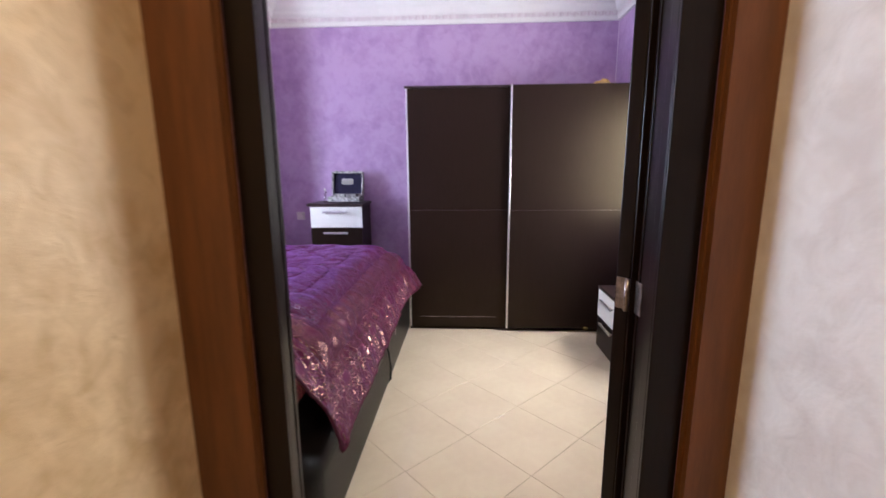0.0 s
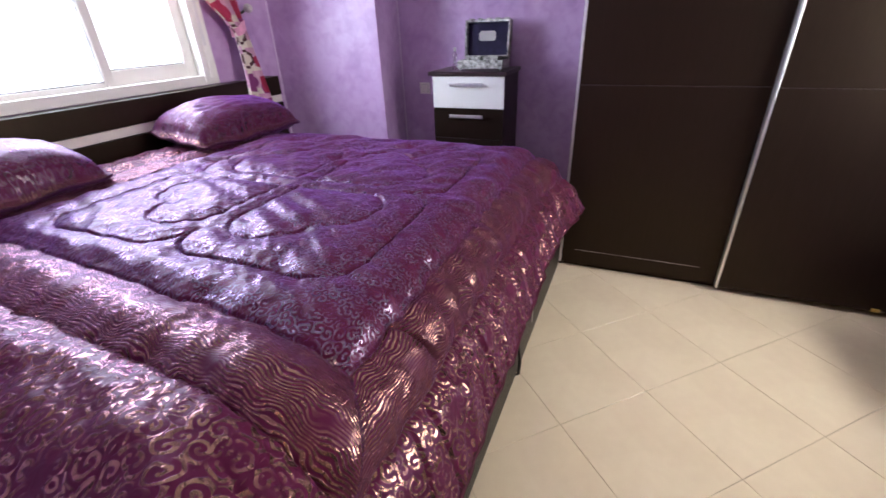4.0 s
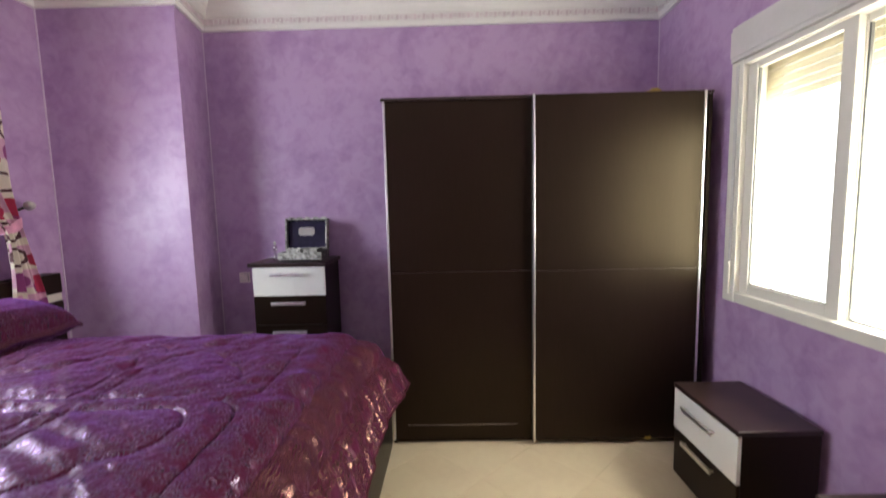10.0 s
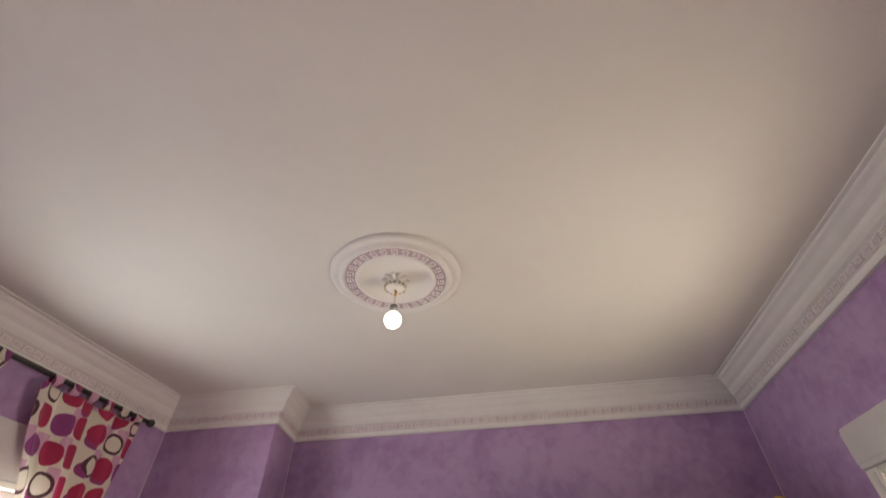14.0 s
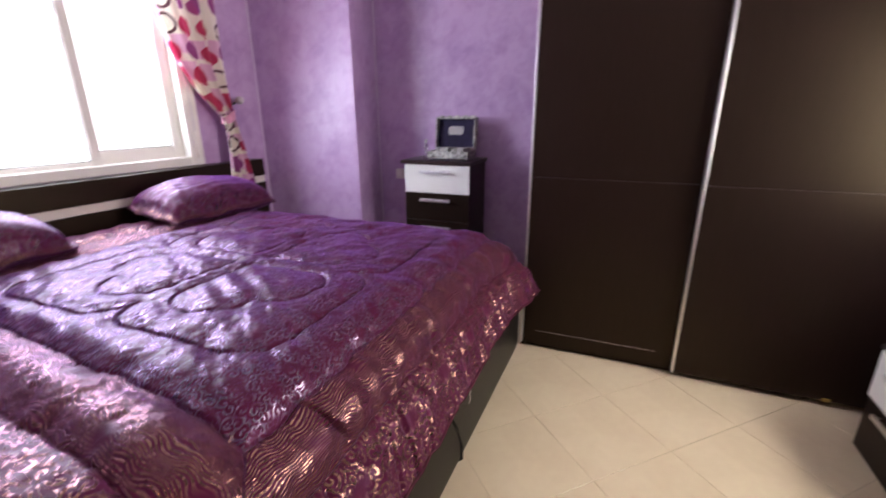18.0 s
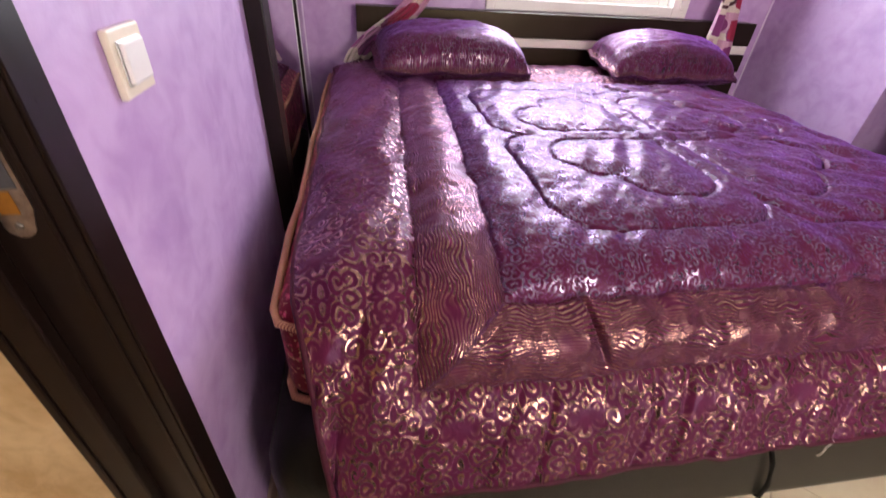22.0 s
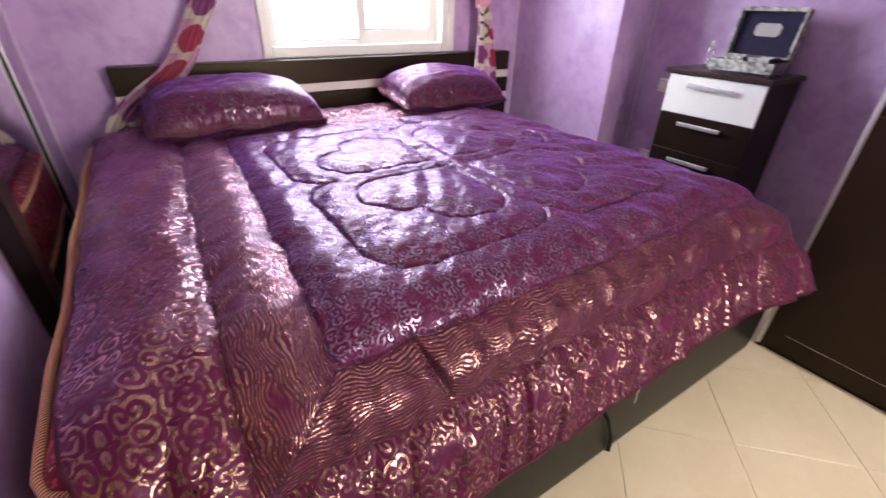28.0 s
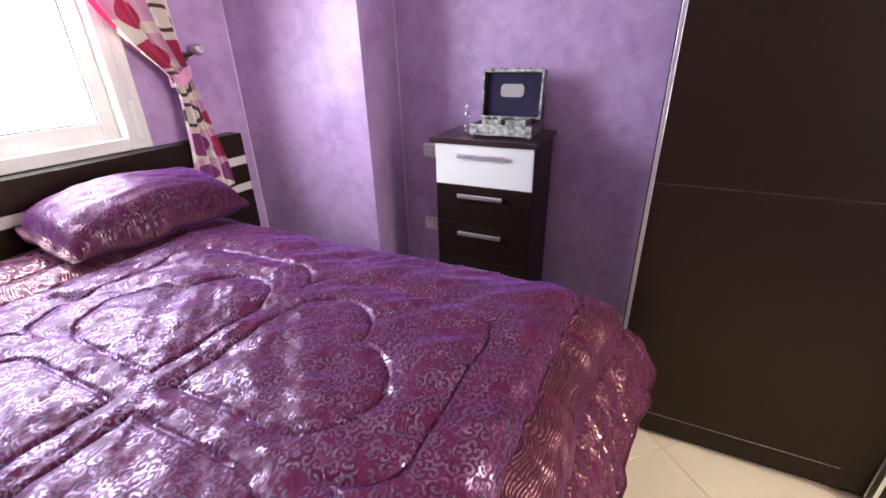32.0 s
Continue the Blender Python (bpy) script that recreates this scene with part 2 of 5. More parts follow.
class Nodes:
    """Short hand for shader arithmetic."""

    def __init__(self, name):
        self.m = bpy.data.materials.new(name)
        self.m.use_nodes = True
        self.nt = self.m.node_tree
        self.p = self.nt.nodes["Principled BSDF"]

    def put(self, value, socket):
        if isinstance(value, bpy.types.NodeSocket):
            self.nt.links.new(value, socket)
        else:
            socket.default_value = value

    def math(self, op, *values):
        n = self.nt.nodes.new("ShaderNodeMath")
        n.operation = op
        for v, s in zip(values, n.inputs):
            self.put(v, s)
        return n.outputs[0]

    def vec(self, op, *values):
        n = self.nt.nodes.new("ShaderNodeVectorMath")
        n.operation = op
        for v, s in zip(values, n.inputs):
            self.put(v, s)
        return n.outputs["Value"] if op in ("LENGTH", "DOT_PRODUCT") else n.outputs["Vector"]

    def noise(self, vector, scale, detail=3.0, distortion=0.0):
        n = self.nt.nodes.new("ShaderNodeTexNoise")
        n.inputs["Scale"].default_value, n.inputs["Detail"].default_value, n.inputs["Distortion"].default_value = scale, detail, distortion
        self.put(vector, n.inputs["Vector"])
        return n

    def voronoi(self, vector, scale, randomness=1.0):
        n = self.nt.nodes.new("ShaderNodeTexVoronoi")
        n.voronoi_dimensions = "2D"
        n.inputs["Scale"].default_value, n.inputs["Randomness"].default_value = scale, randomness
        self.put(vector, n.inputs["Vector"])
        return n

    def split(self, vector):
        n = self.nt.nodes.new("ShaderNodeSeparateXYZ")
        self.put(vector, n.inputs[0])
        return n.outputs

    def uv(self):
        n = self.nt.nodes.new("ShaderNodeUVMap")
        n.uv_map = "cloth"
        return n.outputs[0]

    def mixc(self, fac, a, b):
        n = self.nt.nodes.new("ShaderNodeMix")
        n.data_type = "RGBA"
        self.put(fac, n.inputs[0])
        for v, s in ((a, n.inputs[6]), (b, n.inputs[7])):
            self.put((*v, 1) if isinstance(v, tuple) else v, s)
        return n.outputs[2]

    def mixf(self, fac, a, b):
        return self.math("ADD", self.math("MULTIPLY", b, fac), self.math("MULTIPLY", a, self.math("SUBTRACT", 1.0, fac)))

    def step(self, value, edge, soft):
        n = self.nt.nodes.new("ShaderNodeMapRange")
        n.interpolation_type = "SMOOTHSTEP"
        self.put(value, n.inputs[0])
        n.inputs[1].default_value, n.inputs[2].default_value = edge - soft, edge + soft
        return n.outputs[0]

    def attr(self, name):
        n = self.nt.nodes.new("ShaderNodeAttribute")
        n.attribute_name = name
        return n.outputs["Fac"]

    def scrolls(self, vector, scale, turns, width):
        """Curled leaf scrolls: one spiral in each cell."""
        v = self.voronoi(vector, scale)
        local = self.vec("SUBTRACT", vector, v.outputs["Position"])
        lx, ly, _ = self.split(local)
        r = self.math("MULTIPLY", v.outputs["Distance"], 1.0)
        turn = self.split(v.outputs["Color"])[0]
        hand = self.math("MULTIPLY_ADD", self.math("GREATER_THAN", self.split(v.outputs["Color"])[1], 0.5), 2.0, -1.0)
        ang = self.math("MULTIPLY", self.math("ARCTAN2", ly, lx), hand)
        ph = self.math("ADD", self.math("MULTIPLY", r, turns), self.math("MULTIPLY", turn, 6.283))
        sp = self.math("SINE", self.math("ADD", ang, ph))
        return self.step(sp, width, 0.12)


def damask(name, base, gold, silver, coat, crumple):
    """Satin with printed foil: curls in the middle, waves in the band, large scrolls in the border (zone 0, 1, 2)."""
    k = Nodes(name)
    uv = k.uv()
    zone = k.attr("zone")
    warp = k.vec("MULTIPLY_ADD", k.noise(uv, 9, 3).outputs["Color"], (0.05, 0.05, 0), uv)
    ux_, uy_, _ = k.split(uv)
    # the border's motif is mirrored about its own middle, as woven damask is
    join = k.nt.nodes.new("ShaderNodeCombineXYZ")
    k.put(k.math("PINGPONG", ux_, 0.17), join.inputs[0])
    k.put(k.math("PINGPONG", uy_, 0.125), join.inputs[1])
    mirrored = join.outputs[0]
    mwarp = k.vec("MULTIPLY_ADD", k.noise(mirrored, 14, 2).outputs["Color"], (0.04, 0.04, 0), mirrored)
    small = k.scrolls(warp, 50, 11.0, 0.25)
    flock = k.scrolls(mwarp, 28, 15.0, -0.22)
    large = k.math("SUBTRACT", 1.0, flock)
    wav = k.noise(uv, 13, 1, 0.3).outputs[0]
    along = k.attr("along")
    waves = k.step(k.math("SINE", k.math("ADD", k.math("MULTIPLY", along, 900.0), k.math("MULTIPLY", wav, 50.0))), 0.05, 0.3)
    z1 = k.step(zone, 0.5, 0.12)
    z2 = k.step(zone, 1.5, 0.12)
    # Noise drops the foil in patches, standing in for uneven glints.
    gate = k.step(k.noise(uv, 24, 4).outputs[0], 0.46, 0.09)
    big_gate = k.step(k.noise(mirrored, 13.0, 2).outputs[0], 0.41, 0.05)
    wgate = k.step(k.noise(uv, 9.0, 2).outputs[0], 0.36, 0.10)
    pat = k.mixf(z2, k.mixf(z1, k.math("MULTIPLY", small, gate), k.math("MULTIPLY", waves, wgate)), k.math("MULTIPLY", large, big_gate))
    worn = k.step(k.noise(uv, 60, 4).outputs[0], 0.45, 0.12)
    pat = k.math("MULTIPLY", pat, k.math("MULTIPLY_ADD", worn, 0.35, 0.65))
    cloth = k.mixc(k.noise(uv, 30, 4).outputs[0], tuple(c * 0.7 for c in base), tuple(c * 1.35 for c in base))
    # One foil, tinted cool inside and warm outside for the two windows' light.
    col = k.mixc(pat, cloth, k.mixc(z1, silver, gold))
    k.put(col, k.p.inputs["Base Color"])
    k.put(k.math("MULTIPLY", pat, 0.88), k.p.inputs["Metallic"])
    k.put(k.mixf(pat, 0.46, k.mixf(z1, 0.25, 0.17)), k.p.inputs["Roughness"])
    k.p.inputs["Coat Weight"].default_value = coat
    k.p.inputs["Coat Roughness"].default_value = 0.12
    k.p.inputs["Sheen Roughness"].default_value = 0.35
    # Violet sheen and highlights stand in for blue window light on the top.
    k.put(k.mixf(z1, 0.26, 0.13), k.p.inputs["Sheen Weight"])
    k.p.inputs["Sheen Tint"].default_value = (0.40, 0.13, 1.0, 1)
    k.p.inputs["Specular Tint"].default_value = (0.78, 0.50, 1.0, 1)
    k.p.inputs["Specular IOR Level"].default_value = 0.20
    b1, b2 = k.nt.nodes.new("ShaderNodeBump"), k.nt.nodes.new("ShaderNodeBump")
    b1.inputs["Strength"].default_value, b1.inputs["Distance"].default_value = crumple, 0.010
    b2.inputs["Strength"].default_value, b2.inputs["Distance"].default_value = 1.0, 0.0028
    crinkle = k.math("MULTIPLY_ADD", k.noise(uv, 105, 1, 0.6).outputs[0], 0.22, k.noise(uv, 56, 2, 0.8).outputs[0])
    k.put(crinkle, b1.inputs["Height"])
    k.put(k.mixf(z1, small, pat), b2.inputs["Height"])
    k.nt.links.new(b1.outputs[0], b2.inputs["Normal"])
    k.nt.links.new(b2.outputs[0], k.p.inputs["Normal"])
    k.nt.links.new(b2.outputs[0], k.p.inputs["Coat Normal"])
    return k.m


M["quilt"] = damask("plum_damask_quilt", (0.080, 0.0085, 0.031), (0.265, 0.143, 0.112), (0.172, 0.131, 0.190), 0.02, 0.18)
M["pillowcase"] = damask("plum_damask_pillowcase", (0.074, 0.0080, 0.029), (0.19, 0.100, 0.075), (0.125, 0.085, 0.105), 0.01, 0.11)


def dotted(name):
    """Cream cloth printed with crimson and purple discs, pink blots and brown rings."""
    k = Nodes(name)
    uv = k.uv()
    wob = k.vec("MULTIPLY_ADD", k.noise(uv, 6, 2).outputs["Color"], (0.02, 0.02, 0), uv)
    v = k.voronoi(wob, 6.9, 0.16)
    d, pick = v.outputs["Distance"], k.split(v.outputs["Color"])[0]
    v2 = k.voronoi(k.vec("ADD", wob, (0.46, 0.685, 0)), 6.9, 0.2)
    d2, pick2 = v2.outputs["Distance"], k.split(v2.outputs["Color"])[1]
    v3 = k.voronoi(k.vec("ADD", wob, (0.072, 0.03, 0)), 6.9, 0.15)
    v3.distance = "CHEBYCHEV"
    blot = k.math("MULTIPLY", k.math("LESS_THAN", v3.outputs["Distance"], 0.36), k.math("LESS_THAN", k.split(v3.outputs["Color"])[2], 0.55))
    col = k.mixc(blot, (0.90, 0.83, 0.70), (0.78, 0.45, 0.62))
    inside_ = lambda dd, rad: k.math("LESS_THAN", dd, rad)
    under = k.math("MULTIPLY", inside_(d2, 0.30), k.math("LESS_THAN", pick2, 0.30))
    crimson = k.math("MULTIPLY", inside_(d, 0.41), k.math("LESS_THAN", pick, 0.48))
    purple = k.math("MULTIPLY", inside_(d, 0.39), k.math("MULTIPLY", k.math("GREATER_THAN", pick, 0.48), k.math("LESS_THAN", pick, 0.74)))
    ring = k.math("MULTIPLY", k.math("LESS_THAN", k.math("ABSOLUTE", k.math("SUBTRACT", d, 0.35)), 0.055), k.math("GREATER_THAN", pick, 0.74))
    hole = k.math("MULTIPLY", inside_(d, 0.32), k.math("GREATER_THAN", pick, 0.74))
    col = k.mixc(under, col, (0.36, 0.03, 0.20))
    col = k.mixc(hole, col, (0.90, 0.83, 0.70))
    col = k.mixc(crimson, col, (0.50, 0.004, 0.075))
    col = k.mixc(purple, col, (0.30, 0.035, 0.22))
    col = k.mixc(ring, col, (0.085, 0.022, 0.030))
    weave = k.noise(uv, 300, 2).outputs[0]
    col = k.mixc(k.math("MULTIPLY", weave, 0.25), col, (0.3, 0.2, 0.22))
    k.put(col, k.p.inputs["Base Color"])
    k.p.inputs["Roughness"].default_value = 0.8
    k.p.inputs["Sheen Weight"].default_value = 0.2
    bp = k.nt.nodes.new("ShaderNodeBump")
    bp.inputs["Strength"].default_value, bp.inputs["Distance"].default_value = 0.3, 0.002
    k.put(weave, bp.inputs["Height"])
    k.nt.links.new(bp.outputs[0], k.p.inputs["Normal"])
    thin, both = k.nt.nodes.new("ShaderNodeBsdfTranslucent"), k.nt.nodes.new("ShaderNodeMixShader")
    k.put(col, thin.inputs[0])
    both.inputs[0].default_value = 0.2
    k.nt.links.new(k.p.outputs[0], both.inputs[1])
    k.nt.links.new(thin.outputs[0], both.inputs[2])
    k.nt.links.new(both.outputs[0], k.nt.nodes["Material Output"].inputs[0])
    return k.m


M["curtain"] = dotted("dotted_curtain_cloth")


def rope(name):
    k = Nodes(name)
    co = k.nt.nodes.new("ShaderNodeTexCoord").outputs["Object"]
    x, y, z = k.split(co)
    s = k.step(k.math("SINE", k.math("MULTIPLY", k.math("ADD", x, k.math("MULTIPLY", y, 0.6)), 1000.0)), 0.0, 0.5)
    k.put(k.mixc(s, (0.20, 0.05, 0.03), (0.62, 0.33, 0.17)), k.p.inputs["Base Color"])
    k.p.inputs["Roughness"].default_value = 0.6
    return k.m


M["rope"] = rope("striped_piping")


def floral(name):
    k = Nodes(name)
    co = k.nt.nodes.new("ShaderNodeTexCoord").outputs["Object"]
    n = k.noise(co, 22, 3, 1.5).outputs[0]
    f = k.step(n, 0.58, 0.03)
    g = k.step(k.noise(co, 40, 2, 2.0).outputs[0], 0.62, 0.03)
    c = k.mixc(f, (0.16, 0.004, 0.018), (0.50, 0.06, 0.12))
    k.put(k.mixc(g, c, (0.62, 0.42, 0.22)), k.p.inputs["Base Color"])
    k.p.inputs["Roughness"].default_value, k.p.inputs["Specular IOR Level"].default_value = 0.45, 0.2
    return k.m


M["floral"] = floral("crimson_mattress_satin")

# ---- mesh helpers ----


def tf(ob):
    return Matrix.Translation(ob.location)


def finish(bm, name, material, smooth=False):
    me = bpy.data.meshes.new(name)
    bm.normal_update()
    bm.to_mesh(me)
    bm.free()
    me.materials.append(M[material] if isinstance(material, str) else material)
    if smooth:
        me.polygons.foreach_set("use_smooth", [True] * len(me.polygons))
    return me


def part(name, bm, material, parent, label="", smooth=False):
    """Links a bmesh, given in world coordinates, as one mesh under its thing or part."""
    ob = new(name, finish(bm, name, material, smooth))
    ob.parent = parent
    root = parent if parent.parent is None else parent.parent
    if parent.parent is None:
        ob.matrix_parent_inverse = tf(root).inverted()
    return tagged(ob, label) if label else ob


def thing(name, at, label, category, group="", kind=""):
    ob = new(name)
    ob.location = at
    ob.empty_display_size = 0.1
    return tagged(ob, label, category, group, kind)


def solo(name, bm, material, label, category, group="", kind="", smooth=False):
    return tagged(new(name, finish(bm, name, material, smooth)), label, category, group, kind)


def structure(name, bm, material, label="", category="", smooth=False):
    return tagged(new(name, finish(bm, name, material, smooth)), label, category, kind="structure")


def box(bm, x0, x1, y0, y1, z0, z1, bevel=0.0, segs=2, turn=None):
    m = Matrix.Translation(((x0 + x1) / 2, (y0 + y1) / 2, (z0 + z1) / 2)) @ Matrix.Diagonal((abs(x1 - x0), abs(y1 - y0), abs(z1 - z0), 1))
    made = bmesh.ops.create_cube(bm, size=1.0, matrix=m)["verts"]
    if bevel:
        edges = {e for v in made for e in v.link_edges}
        made = bmesh.ops.bevel(bm, geom=list(edges), offset=bevel, segments=segs, affect="EDGES", profile=0.5)["verts"]
    if turn is not None:
        bmesh.ops.transform(bm, matrix=turn, verts=made)
    return bm


def boxed(*a, **k):
    return box(bmesh.new(), *a, **k)


def tube(bm, points, radius, sides=12, cap=True):
    """A round bar along points; radius may be one number or one a point."""
    rings = []
    pts = [Vector(p) for p in points]
    for i, p in enumerate(pts):
        d = (pts[min(i + 1, len(pts) - 1)] - pts[max(i - 1, 0)]).normalized()
        a = d.cross(Vector((0, 0, 1)) if abs(d.z) < 0.9 else Vector((1, 0, 0))).normalized()
        b = d.cross(a)
        r = radius[i] if isinstance(radius, (list, tuple)) else radius
        rings.append([bm.verts.new(p + r * (math.cos(t) * a + math.sin(t) * b)) for t in (2 * math.pi * j / sides for j in range(sides))])
    for u, v in zip(rings, rings[1:]):
        for j in range(sides):
            bm.faces.new((u[j], u[(j + 1) % sides], v[(j + 1) % sides], v[j]))
    if cap:
        bm.faces.new(rings[0][::-1])
        bm.faces.new(rings[-1])
    bmesh.ops.recalc_face_normals(bm, faces=bm.faces)
    return bm


def lathe(bm, axis_x, axis_y, profile, sides=48):
    """Turned about an upright axis: profile of (radius, z)."""
    rings = [[bm.verts.new((axis_x + r * math.cos(2 * math.pi * j / sides), axis_y + r * math.sin(2 * math.pi * j / sides), z)) for j in range(sides)] for r, z in profile]
    for u, v in zip(rings, rings[1:]):
        for j in range(sides):
            bm.faces.new((u[j], u[(j + 1) % sides], v[(j + 1) % sides], v[j]))
    bmesh.ops.recalc_face_normals(bm, faces=bm.faces)
    return bm


def ball(bm, c, r, squash=(1, 1, 1), u=24, v=14):
    bmesh.ops.create_uvsphere(bm, u_segments=u, v_segments=v, radius=r, matrix=Matrix.Translation(c) @ Matrix.Diagonal((*squash, 1)))
    return bm


def sweep(bm, path, profile, closed=True):
    """Sweeps a profile of (inward, z) along a plan path of (x, y), mitred; the room lies to the left of the path."""
    n = len(path)
    rows = []
    for i in range(n):
        p = Vector(path[i])
        a = (p - Vector(path[i - 1])).normalized()
        b = (Vector(path[(i + 1) % n]) - p).normalized()
        if not closed and i == 0:
            a = b
        if not closed and i == n - 1:
            b = a
        na, nb = Vector((-a.y, a.x)), Vector((-b.y, b.x))
        mit = (na + nb) / max(0.2, 1 + na.dot(nb))
        rows.append([bm.verts.new((p.x + mit.x * d, p.y + mit.y * d, z)) for d, z in profile])
    for i in range(n if closed else n - 1):
        u, v = rows[i], rows[(i + 1) % n]
        for j in range(len(profile) - 1):
            bm.faces.new((u[j], v[j], v[j + 1], u[j + 1]))
    bmesh.ops.recalc_face_normals(bm, faces=bm.faces)
    return bm


# ---- the room ----
COL_X, COL_Y, COL_B = -1.52, 3.95, -1.585
HALL_L, HALL_R, HALL_Y, HALL_END = -0.388, 0.888, 1.004, -2.5
DOOR0, DOOR1, DOOR_TOP = -0.240, 0.792, 2.08


def wall_with_hole(x0, x1, y0, y1, z1, hole):
    """A wall that runs along y with one opening (y, y, z, z)."""
    bm = bmesh.new()
    a, b, c, d = hole
    box(bm, x0, x1, y0, a, 0, z1)
    box(bm, x0, x1, b, y1, 0, z1)
    box(bm, x0, x1, a, b, 0, c)
    box(bm, x0, x1, a, b, d, z1)
    return bm


structure("wall_west", wall_with_hole(HEAD_X - 0.22, HEAD_X, DOOR_Y - 0.17, BACK_Y + 0.2, CEIL, (WL[0] + 0.03, WL[1] - 0.03, WL[2] + 0.02, WL[4] - 0.02)), "purple", "mottled purple plaster wall behind the bed with a window", "wall")
structure("wall_east", wall_with_hole(RIGHT_X, RIGHT_X + 0.22, DOOR_Y - 0.17, BACK_Y + 0.2, CEIL, (WR[0] + 0.03, WR[1] - 0.03, WR[2] + 0.02, WR[4] - 0.02)), "purple", "mottled purple plaster wall with a white window", "wall")
_north = structure("wall_north", boxed(HEAD_X, RIGHT_X, BACK_Y, BACK_Y + 0.2, 0, CEIL), "purple", "mottled purple plaster wall behind the wardrobe", "wall")
part("scuff_mark", boxed(-0.612, -0.584, BACK_Y - 0.0012, BACK_Y + 0.001, 0.4995, 0.503), "bead", _north, "small pale scrape in the plaster")
_bm = boxed(HEAD_X, COL_X, COL_Y, BACK_Y, 0, CEIL, bevel=0.004)
for _v in _bm.verts:
    if _v.co.x > COL_X - 0.01:
        _v.co.x += (COL_B - COL_X) * (_v.co.y - COL_Y) / (BACK_Y - COL_Y)
structure("wall_pillar", _bm, "purple", "purple plastered pillar projecting from the corner", "wall")
_bm = bmesh.new()
box(_bm, HEAD_X, DOOR0, HALL_Y + 0.004, DOOR_Y, 0, CEIL)
box(_bm, DOOR1, RIGHT_X, HALL_Y + 0.004, DOOR_Y, 0, CEIL)
box(_bm, DOOR0, DOOR1, HALL_Y + 0.004, DOOR_Y, DOOR_TOP + 0.001, CEIL)
structure("wall_south", _bm, "purple", "purple plaster wall with the doorway", "wall")

structure("ceiling", boxed(HEAD_X - 0.2, RIGHT_X + 0.2, DOOR_Y - 0.17, BACK_Y + 0.2, CEIL, CEIL + 0.15), "ceiling", "plain off-white painted ceiling", "ceiling")

# Hall
_bm = bmesh.new()
box(_bm, HALL_L, DOOR0 - 0.002, 0.985, HALL_Y, 0, CEIL)
box(_bm, DOOR1 + 0.002, HALL_R, 0.985, HALL_Y, 0, CEIL)
box(_bm, DOOR0 - 0.002, DOOR1 + 0.002, 0.985, HALL_Y, DOOR_TOP + 0.055, CEIL)
structure("wall_hall_north", _bm, "orange", "orange-brown wood panel round the doorway", "wall")
for _x in (DOOR0, DOOR1):
    structure("trim", boxed(_x - 0.002, _x + 0.002, HALL_Y, 1.0215, 0, DOOR_TOP + 0.05), "orange", "orange-brown edge strip of the doorway panel", "trim")
structure("wall_hall_west", boxed(HALL_L - 0.15, HALL_L, HALL_END, HALL_Y, 0, CEIL), "cream", "golden cream rough plaster hall wall", "wall")
structure("wall_hall_east", boxed(HALL_R, HALL_R + 0.15, HALL_END, HALL_Y, 0, CEIL), "hallcool", "pale rough plaster hall wall", "wall")
structure("wall_hall_south", boxed(HALL_L - 0.15, HALL_R + 0.15, HALL_END - 0.15, HALL_END, 0, CEIL), "cream", "golden cream rough plaster hall wall", "wall")
structure("hall_ceiling", boxed(HALL_L - 0.15, HALL_R + 0.15, HALL_END, HALL_Y, CEIL, CEIL + 0.15), "ceiling", "plain white hall ceiling", "ceiling")

for x, y in ((HEAD_X + 0.003, COL_Y - 0.003), (COL_B + 0.003, BACK_Y - 0.003), (RIGHT_X - 0.003, BACK_Y - 0.003), (HEAD_X + 0.003, DOOR_Y + 0.003)):
    structure("trim", boxed(x - 0.0035, x + 0.0035, y - 0.0035, y + 0.0035, 0.08, 2.716), "bead", "thin pale filler line in the wall corner", "trim")

# Cornice round the room, stepped, with its painted key band
ROOM = [(HEAD_X, DOOR_Y), (RIGHT_X, DOOR_Y), (RIGHT_X, BACK_Y), (COL_B, BACK_Y), (COL_X, COL_Y), (HEAD_X, COL_Y)]
_prof = [(0.0, 2.715), (0.022, 2.715), (0.026, 2.725), (0.026, 2.745), (0.034, 2.75), (0.034, 2.79), (0.05, 2.80), (0.062, 2.82), (0.066, 2.845), (0.085, 2.865), (0.10, 2.89), (0.115, 2.905), (0.118, 2.918), (0.135, 2.922), (0.135, CEIL)]
structure("cornice", sweep(bmesh.new(), ROOM, _prof), "plaster", "white stepped plaster cornice with a key pattern band", "cornice")

# ---- windows ----


